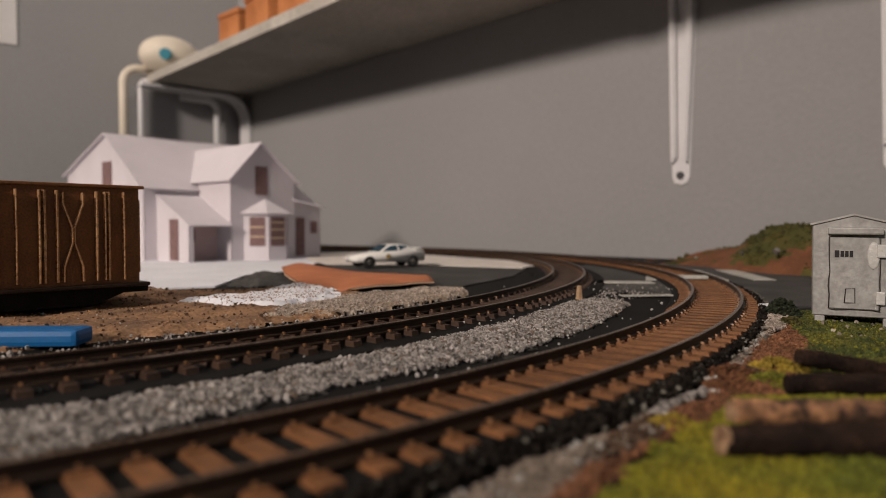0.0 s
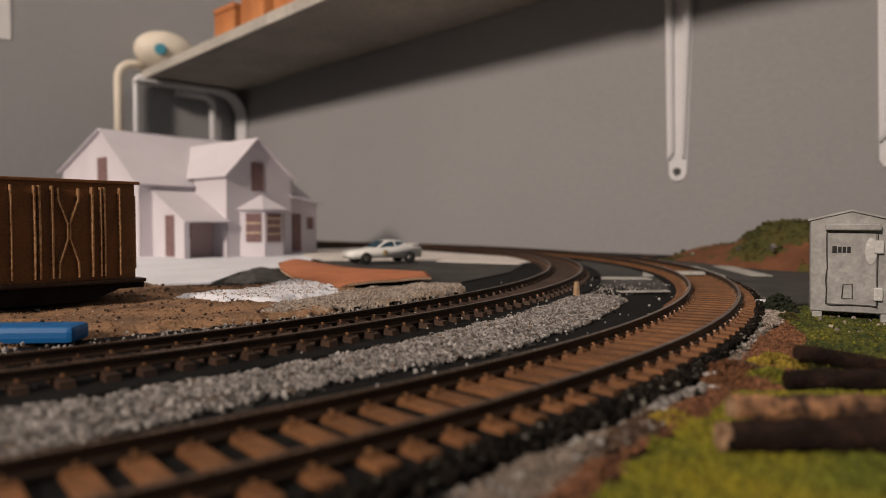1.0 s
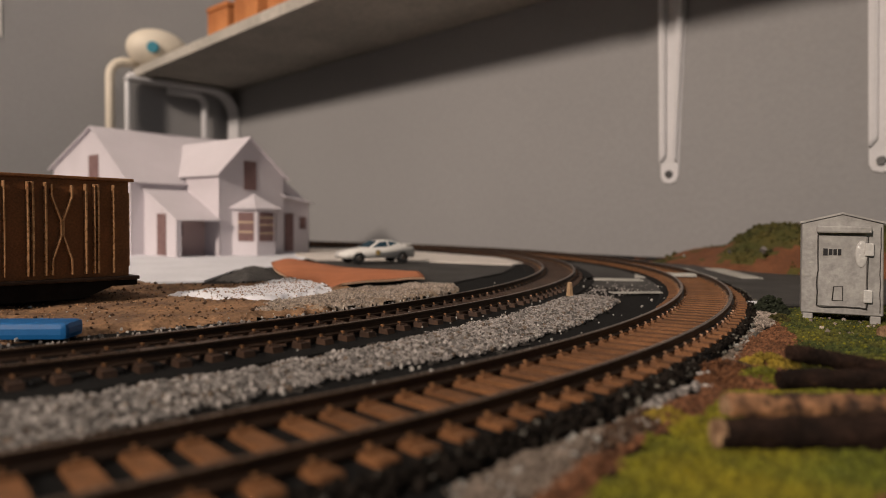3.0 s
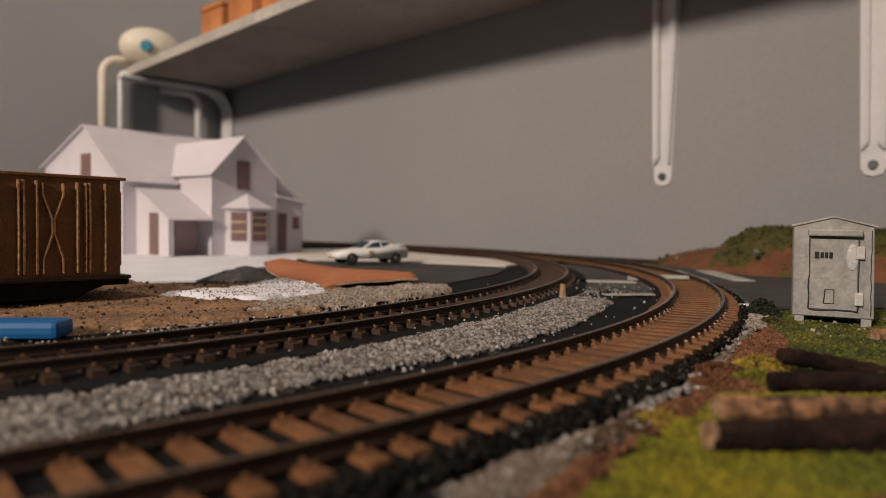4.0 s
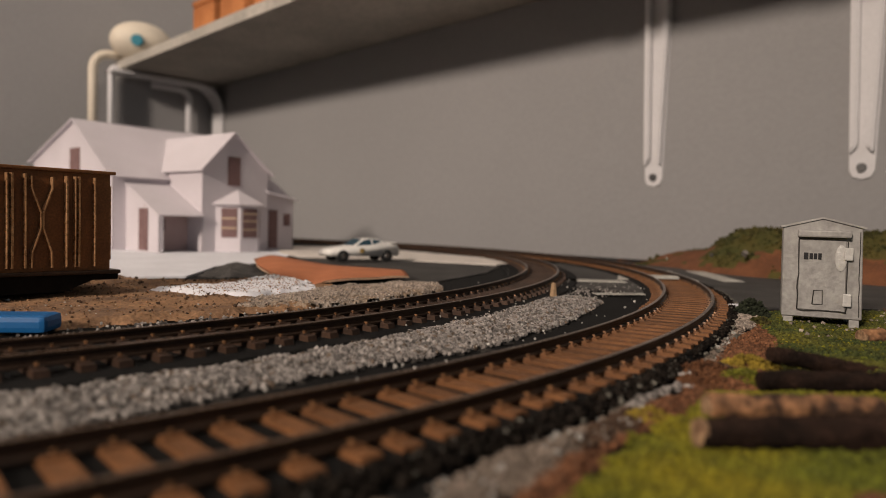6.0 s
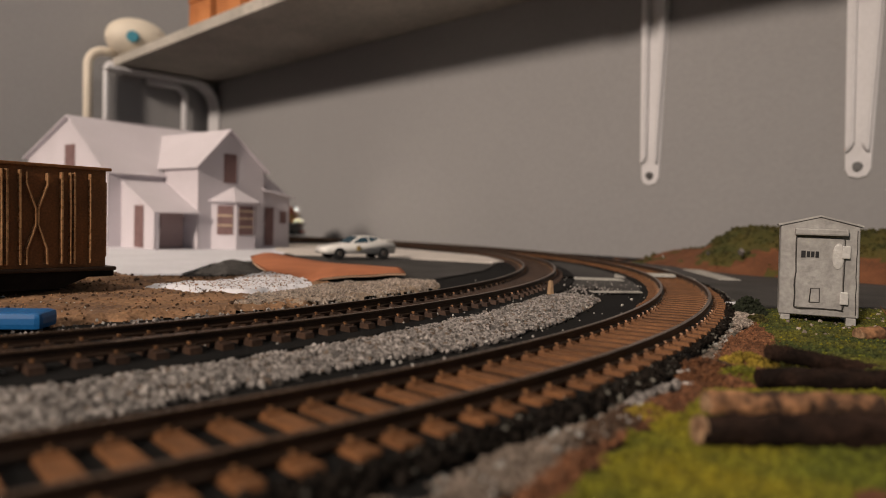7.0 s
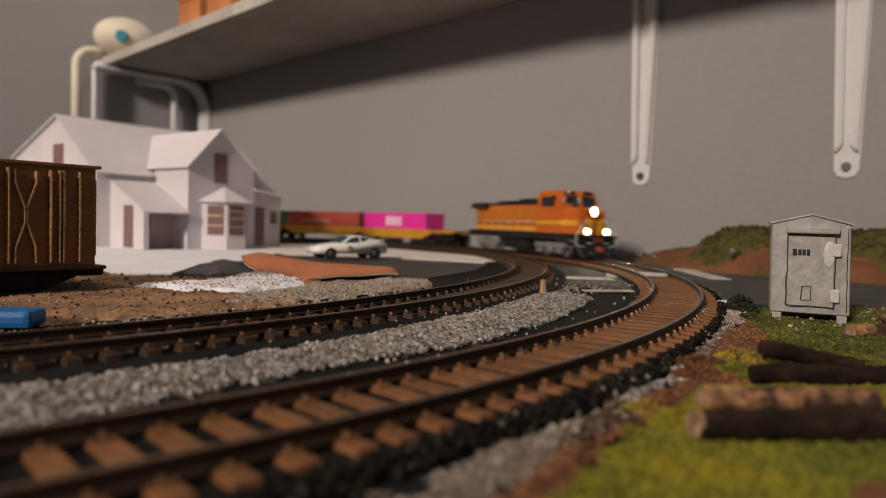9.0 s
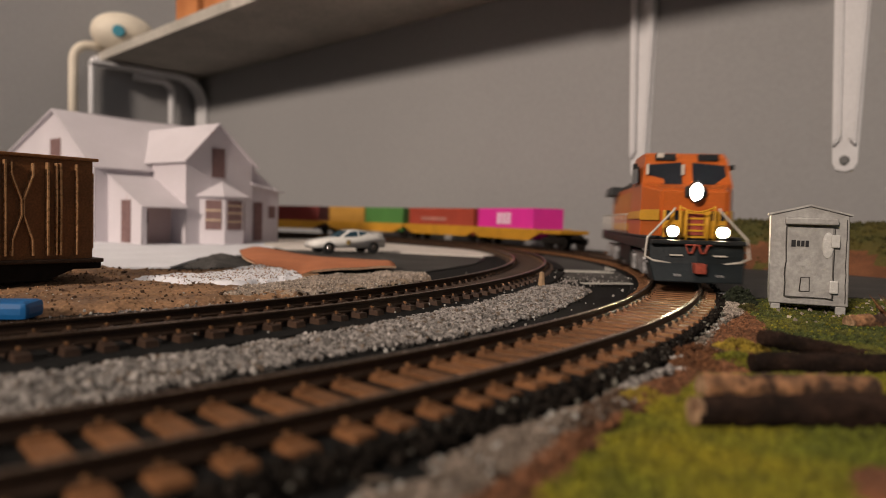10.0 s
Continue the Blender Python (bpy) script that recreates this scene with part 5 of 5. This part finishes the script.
# ---- the train ----


def build_loco():
    e = thing("locomotive", "orange and yellow model diesel locomotive with lit headlights", "locomotive")

    def blk(name, c, s, material, parent=e, label="", bevel=0.0004, taper=1.0):
        bm = bmesh.new()
        bx(bm, c, s, bevel=bevel, taper=taper)
        return part(name, bm, material, parent, label)
    frame_ob = blk("underframe", (0.0100, 0, 0.0145), (0.176, 0.034, 0.0042), "engine_dark")
    blk("side_sill", (0.0100, 0, 0.0172), (0.170, 0.0342, 0.0012), "engine_dark")
    hood = blk("hood", (-0.0145, 0, 0.0285), (0.119, 0.0225, 0.0225), "orange")
    blk("hood_roof", (-0.0145, 0, 0.0408), (0.119, 0.0205, 0.0026), "engine_dark", hood)
    for s in (-1, 1):
        blk("hood_stripe", (-0.0145, s * 0.01135, 0.0203), (0.117, 0.0004, 0.0036), "yellow", hood, bevel=0)
        for k in range(8):
            blk("hood_door", (-0.066 + 0.0145 * k, s * 0.01140, 0.0305), (0.0125, 0.0005, 0.0135), "hood_gold", hood, bevel=0.0001)
    blk("radiator_wing", (-0.062, 0, 0.0400), (0.028, 0.0330, 0.0050), "engine_dark", hood, taper=0.93)
    blk("exhaust_housing", (0.022, 0, 0.0425), (0.036, 0.0200, 0.0050), "engine_dark", hood)
    blk("dynamic_brake", (-0.024, 0, 0.0425), (0.026, 0.0150, 0.0030), "engine_dark", hood)
    # cab with sloped front
    bm = bmesh.new()
    extrude_xz(bm, [(0.0430, 0.0166), (0.0800, 0.0166), (0.0800, 0.0375), (0.0760, 0.0478), (0.0720, 0.0502), (0.0470, 0.0502), (0.0430, 0.0470)], -0.0170, 0.0170)
    for v in bm.verts:
        if v.co.z > 0.0455:
            v.co.y *= 0.90
    bmesh.ops.bevel(bm, geom=bm.edges[:], offset=0.0005, segments=2, affect="EDGES")
    cab = part("cab", bm, "orange", e)
    for s in (-1, 1):
        blk("side_window", (0.0600, s * 0.0169, 0.0418), (0.0170, 0.0006, 0.0068), "glass", cab, bevel=0.0001)
        blk("side_stripe", (0.0615, s * 0.0171, 0.0255), (0.0360, 0.0004, 0.0030), "yellow", cab, bevel=0)
        bm = bmesh.new()
        plate(bm, [(0.0806, s * 0.0020, 0.0372), (0.0808, s * 0.0154, 0.0336), (0.0774, s * 0.0142, 0.0452), (0.0774, s * 0.0020, 0.0462)][::s], 0.0004)
        part("windscreen", bm, "glass", cab, "dark cab windscreen")
        blk("number_board", (0.0762, s * 0.0080, 0.0482), (0.0022, 0.0075, 0.0026), "engine_dark", cab, bevel=0.0002)
        blk("mirror", (0.0700, s * 0.0185, 0.0450), (0.0030, 0.0016, 0.0020), "engine_dark", cab, bevel=0.0002)
    # white bars painted in for the reflections on the cab windows
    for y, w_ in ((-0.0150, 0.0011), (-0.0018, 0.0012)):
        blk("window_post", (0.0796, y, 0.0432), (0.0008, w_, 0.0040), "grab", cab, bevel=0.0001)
    blk("roof_lamp", (0.0772, -0.0100, 0.0488), (0.0016, 0.0026, 0.0018), "grab", cab, bevel=0.0003)
    # nose
    bm = bmesh.new()
    vs = []
    for x, hw in ((0.0790, 0.0170), (0.0945, 0.0120)):
        for y in (-hw, hw):
            for z in (0.0166, 0.0378 if x < 0.08 else 0.0352):
                vs.append(bm.verts.new((x, y, z)))
    for q in ((0, 1, 3, 2), (4, 6, 7, 5), (0, 4, 5, 1), (2, 3, 7, 6), (1, 5, 7, 3), (0, 2, 6, 4)):
        bm.faces.new([vs[i] for i in q])
    bmesh.ops.recalc_face_normals(bm, faces=bm.faces[:])
    bmesh.ops.bevel(bm, geom=bm.edges[:], offset=0.0012, segments=3, affect="EDGES")
    nose = part("nose", bm, "orange", e)
    blk("nose_band", (0.0948, 0, 0.0222), (0.0010, 0.0225, 0.0100), "yellow", nose)
    for s in (-1, 1):
        bm = bmesh.new()
        plate(bm, [(0.0800, s * 0.01705, 0.0235), (0.0944, s * 0.0124, 0.0235), (0.0944, s * 0.0124, 0.0275), (0.0800, s * 0.01705, 0.0275)][::s], 0.0003)
        part("nose_stripe", bm, "yellow", nose)
    blk("nose_door", (0.0956, 0.0, 0.0222), (0.0006, 0.0060, 0.0078), "red", nose, bevel=0.0001)
    for k in range(3):
        blk("door_bar", (0.0961, 0, 0.0200 + k * 0.0022), (0.0004, 0.0062, 0.0007), "yellow", nose, bevel=0)
    for y in (-0.0095, -0.0065, 0.0065, 0.0095):
        blk("nose_slot", (0.0956, y, 0.0255), (0.0005, 0.0013, 0.0034), "engine_dark", nose, bevel=0)
    # lamps
    bm = bmesh.new()
    bx(bm, (0.0945, 0, 0.0340), (0.0022, 0.0075, 0.0044), bevel=0.0008)
    part("lamp_housing", bm, "engine_dark", nose)

    def lamp(name, y, z, r, x, material, tall=1.0):
        bm = bmesh.new()
        rod(bm, (x, y, z), (x + 0.0008, y, z), r, r * 0.9, 18)
        for v in bm.verts:
            v.co.z = z + (v.co.z - z) * tall
        part(name, bm, material, e)
    # ring added round a lamp to keep its glow off the nose
    def collar(y, z, r, x, tall=1.0):
        bm = bmesh.new()
        inner, outer = [], []
        for k in range(18):
            a = 2 * math.pi * k / 18
            for ring, q in ((inner, r), (outer, r + 0.0005)):
                ring.append([bm.verts.new((xx, y + q * math.cos(a), z + q * math.sin(a) * tall)) for xx in (x - 0.0006, x + 0.0024)])
        for k in range(18):
            n = (k + 1) % 18
            bm.faces.new((inner[k][0], inner[n][0], inner[n][1], inner[k][1]))
            bm.faces.new((outer[k][0], outer[k][1], outer[n][1], outer[n][0]))
            bm.faces.new((inner[k][1], inner[n][1], outer[n][1], outer[k][1]))
        part("lamp_collar", bm, "engine_dark", e)
    collar(-0.0002, 0.0340, 0.0021, 0.0954, 1.5)
    lamp("headlight", -0.0002, 0.0340, 0.0019, 0.0954, "lamp_white", 1.65)
    lamp("dark_headlight", 0.0030, 0.0340, 0.0010, 0.0954, "glass")
    for s in (-1, 1):
        blk("ditch_light_box", (0.0975, s * 0.0086, 0.0196), (0.0030, 0.0040, 0.0040), "yellow", e)
        collar(s * 0.0086, 0.0196, 0.0020, 0.0990)
        lamp("ditch_light", s * 0.0086, 0.0196, 0.0019, 0.0990, "lamp_warm")
    # front platform and pilot
    blk("platform", (0.0985, 0, 0.0158), (0.0100, 0.0325, 0.0016), "engine_dark")
    bm = bmesh.new()
    vs = []
    for z, x, hw in ((0.0155, 0.1000, 0.0165), (0.0085, 0.1010, 0.0165), (0.0018, 0.1050, 0.0150)):
        vs.append([bm.verts.new(v) for v in ((0.0930, -hw, z), (x, -hw, z), (x + 0.0016, 0, z), (x, hw, z), (0.0930, hw, z))])
    for a, b in zip(vs, vs[1:]):
        for i in range(5):
            bm.faces.new((a[i], a[(i + 1) % 5], b[(i + 1) % 5], b[i]))
    bm.faces.new(vs[0]), bm.faces.new(vs[-1])
    bmesh.ops.recalc_face_normals(bm, faces=bm.faces[:])
    bmesh.ops.bevel(bm, geom=bm.edges[:], offset=0.0004, segments=1, affect="EDGES")
    pilot = part("pilot", bm, "pilot", e)
    blk("coupler", (0.1050, 0, 0.0068), (0.0060, 0.0038, 0.0036), "red")
    for s in (-1, 1):
        blk("pilot_step", (0.1018, s * 0.0072, 0.0042), (0.0060, 0.0026, 0.0008), "silver", pilot, bevel=0.0001)
        blk("uncoupling_lever", (0.1028, s * 0.0075, 0.0112), (0.0006, 0.0045, 0.0005), "grab", pilot, bevel=0)
        bm = bmesh.new()
        tube(bm, [(0.0985, s * 0.0076, 0.0282), (0.0985, s * 0.0082, 0.0270), (0.1000, s * 0.0172, 0.0172), (0.1005, s * 0.0180, 0.0105), (0.1010, s * 0.0150, 0.0090), (0.1015, s * 0.0088, 0.0082)], 0.00042, 8)
        part("grab_rail", bm, "grab", e, "off-white wire grab rail")
        bm = bmesh.new()
        tube(bm, [(0.0990, s * 0.0060, 0.0165), (0.0990, s * 0.0060, 0.0290)], 0.00035, 6)
        tube(bm, [(0.0990, s * 0.0036, 0.0165), (0.0990, s * 0.0036, 0.0272)], 0.00035, 6)
        part("front_railing", bm, "yellow", e)
        for k in range(2):
            blk("corner_step", (0.0945, s * 0.0168, 0.0125 - 0.0042 * k), (0.0075, 0.0016, 0.0007), "silver", e, bevel=0.0001)
    bm = bmesh.new()
    tube(bm, [(0.0990, -0.0060, 0.0284), (0.0990, -0.0030, 0.0272), (0.0990, 0, 0.0266), (0.0990, 0.0030, 0.0272), (0.0990, 0.0060, 0.0284)], 0.00035, 6)
    part("safety_chain", bm, "yellow", e)
    bm = bmesh.new()
    tube(bm, [(0.1030, 0.0046 * math.sin(0.2), 0.0150)] + [(0.1034, -0.0045 + 0.0011 * k, 0.0132 + (0.0017 if k % 4 in (0, 3) else -0.0012)) for k in range(9)], 0.00040, 6)
    part("air_hose", bm, "red", e)
    # side handrails
    for s in (-1, 1):
        bm = bmesh.new()
        tube(bm, [(-0.075, s * 0.0168, 0.0262), (0.040, s * 0.0168, 0.0262)], 0.00025, 6)
        for k in range(8):
            x = -0.075 + 0.015 * k
            tube(bm, [(x, s * 0.0168, 0.0172), (x, s * 0.0168, 0.0262)], 0.00022, 6)
        part("handrail", bm, "grab", e)
    blk("fuel_tank", (0.008, 0, 0.0080), (0.042, 0.028, 0.0090), "engine_dark", bevel=0.0012)
    axles = []
    for cx in (-0.044, 0.060):
        for s in (-1, 1):
            bm = bmesh.new()
            bx(bm, (cx, s * 0.0128, 0.0085), (0.044, 0.0026, 0.0042), bevel=0.0006)
            bx(bm, (cx, s * 0.0132, 0.0052), (0.010, 0.0028, 0.0050), bevel=0.0006)
            for wx in (cx - 0.014, cx + 0.014):
                bx(bm, (wx, s * 0.0138, 0.0058), (0.0070, 0.0030, 0.0070), bevel=0.0010)
            part("truck_frame", bm, "silver", e, "silver-grey truck side frame")
        for wx in (cx - 0.014, cx + 0.014):
            bm = bmesh.new()
            for s in (-1, 1):
                rod(bm, (0, s * 0.0075, 0), (0, s * 0.0098, 0), 0.0057, seg=20)
                rod(bm, (0, s * 0.0068, 0), (0, s * 0.0075, 0), 0.0062, seg=20)
            rod(bm, (0, -0.008, 0), (0, 0.008, 0), 0.0012, seg=8)
            for k in range(3):
                bx(bm, (0.003 * math.cos(k * 2.1), -0.0099, 0.003 * math.sin(k * 2.1)), (0.001, 0.0003, 0.001))
            ax = part("wheelset", bm, "silver", e)
            axles.append((ax, wx))
    return e, axles


def build_well_car(label, boxes, nose_end=False):
    w = thing("well_car", label, "well car", group="container cars")
    half = 0.0585
    for s in (-1, 1):
        bm = bmesh.new()
        extrude_xz(bm, [(-half + 0.003, 0.0155), (-half + 0.003, 0.0115), (-half + 0.016, 0.0060), (half - 0.016, 0.0060), (half - 0.003, 0.0115), (half - 0.003, 0.0155)], s * 0.0155 - 0.0008, s * 0.0155 + 0.0008)
        part("side_sill", bm, "well", w)
    for x in (-0.0545, 0.0545):
        bm = bmesh.new()
        bx(bm, (x, 0, 0.0138), (0.009, 0.030, 0.0030), bevel=0.0005)
        part("end_platform", bm, "well", w)
    bm = bmesh.new()
    bx(bm, (0, 0, 0.0066), (0.100, 0.030, 0.0012))
    part("well_floor", bm, "underframe", w)
    ends = [-half]
    if nose_end:
        ends.append(half + 0.012)
        bm = bmesh.new()
        bx(bm, (half + 0.010, 0, 0.0135), (0.030, 0.026, 0.0030), bevel=0.0006)
        part("end_deck", bm, "well", w)
        bm = bmesh.new()
        bx(bm, (half + 0.028, 0, 0.0100), (0.012, 0.004, 0.003), bevel=0.0005)
        part("coupler", bm, "underframe", w)
    for cx in ends:
        bm = bmesh.new()
        for s in (-1, 1):
            bx(bm, (cx, s * 0.0115, 0.0068), (0.027, 0.0026, 0.0050), bevel=0.0008)
            for wx in (cx - 0.0092, cx + 0.0092):
                rod(bm, (wx, s * 0.0072, 0.0050), (wx, s * 0.0100, 0.0050), 0.0052, seg=18)
        bx(bm, (cx, 0, 0.0100), (0.010, 0.024, 0.0040))
        part("bogie", bm, "underframe", w, "black bogie with wheels")
    for x, ln, material in boxes:
        bm = bmesh.new()
        bx(bm, (x, 0, 0.0197), (ln, 0.0275, 0.0250), bevel=0.0004)
        c = part("container", bm, material, w)
        for s in (-1, 1):
            n = int(ln / 0.0042)
            bm = bmesh.new()
            for k in range(n):
                bx(bm, (x - ln / 2 + ln * (k + 0.5) / n, s * 0.01385, 0.0200), (0.0019, 0.0007, 0.0220))
            part("corrugation", bm, material, c)
        for xx in (x - ln / 2 + 0.0008, x + ln / 2 - 0.0008):
            for s in (-1, 1):
                bm = bmesh.new()
                bx(bm, (xx, s * 0.0139, 0.0197), (0.0018, 0.0010, 0.0252))
                part("corner_post", bm, material, c)
        if material == "pink":
            for s in (-1, 1):
                for k, (dx, bw) in enumerate(((-0.0085, 0.0066), (0.0, 0.0066), (0.0080, 0.0056))):
                    bm = bmesh.new()
                    bx(bm, (x + dx, s * 0.0143, 0.0235), (bw, 0.0006, 0.0100))
                    part("lettering_bar", bm, "logo", c, "pale plain lettering bar")
        if material == "rust":
            for s in (-1, 1):
                bm = bmesh.new()
                bx(bm, (x - 0.01, s * 0.0143, 0.0215), (0.04, 0.0005, 0.0035))
                part("lettering_bar", bm, "faded_print", c, "pale plain lettering bar")
    return w


LOCO, AXLES = build_loco()
CARS = [build_well_car("yellow well car carrying a bright magenta container", [(0, 0.094, "pink")], True),
        build_well_car("yellow well car carrying a rust-red container", [(0, 0.102, "rust")]),
        build_well_car("yellow well car carrying green and ochre containers", [(0.0280, 0.054, "green"), (-0.0280, 0.054, "ochre")]),
        build_well_car("yellow well car carrying a dark maroon container", [(0, 0.102, "maroon")])]

# angle on the outer loop, second by second: the engine's headlight, and the front of the first container
ENGINE_AT = ((7, 69.2), (7.5, 54.3), (8, 39.5), (8.5, 24.9), (9, 10.2), (9.5, -4.9), (10, -21.5))
CARS_AT = ((7, 98.9), (7.5, 83.9), (8, 69.0), (8.5, 54.6), (9, 40.7), (9.5, 28.4), (10, 17.4))
SPEED = 29.8


def angle_at(table, t):
    if t <= table[0][0]:
        return table[0][1] + SPEED * (table[0][0] - t)
    return float(np.interp(t, [r[0] for r in table], [r[1] for r in table]))


def on_line(angle, inset):
    """The pose of a vehicle whose middle is at this angle of the outer loop, or on the straight before it."""
    r = RAD - inset
    a = radians(min(angle, TURN_IN))
    p = OUTER + Vector((math.cos(a), math.sin(a))) * r
    if angle > TURN_IN:
        p = p - Vector(WN[:2]) * radians(angle - TURN_IN) * RAD
    return Matrix.Translation((p.x, p.y, 0)) @ Matrix.Rotation(a - math.pi / 2, 4, "Z")


def motions():
    steps = [k * 0.5 for k in range(21)]
    walk(LOCO, [(t, on_line(angle_at(ENGINE_AT, t) + 11.8, 0.004)) for t in steps])
    for behind, car in zip((5.9, 19.6, 34.6, 50.2), CARS):
        walk(car, [(t, on_line(angle_at(CARS_AT, t) + behind, 0.004)) for t in steps])
    roll = math.degrees(radians(SPEED) * RAD / 0.0057)
    for ax, x in AXLES:
        walk(ax, [(f / FPS, pose(x, 0, 0.0057, 0, roll * f / FPS, 0)) for f in range(int(10 * FPS) + 1)])


motions()
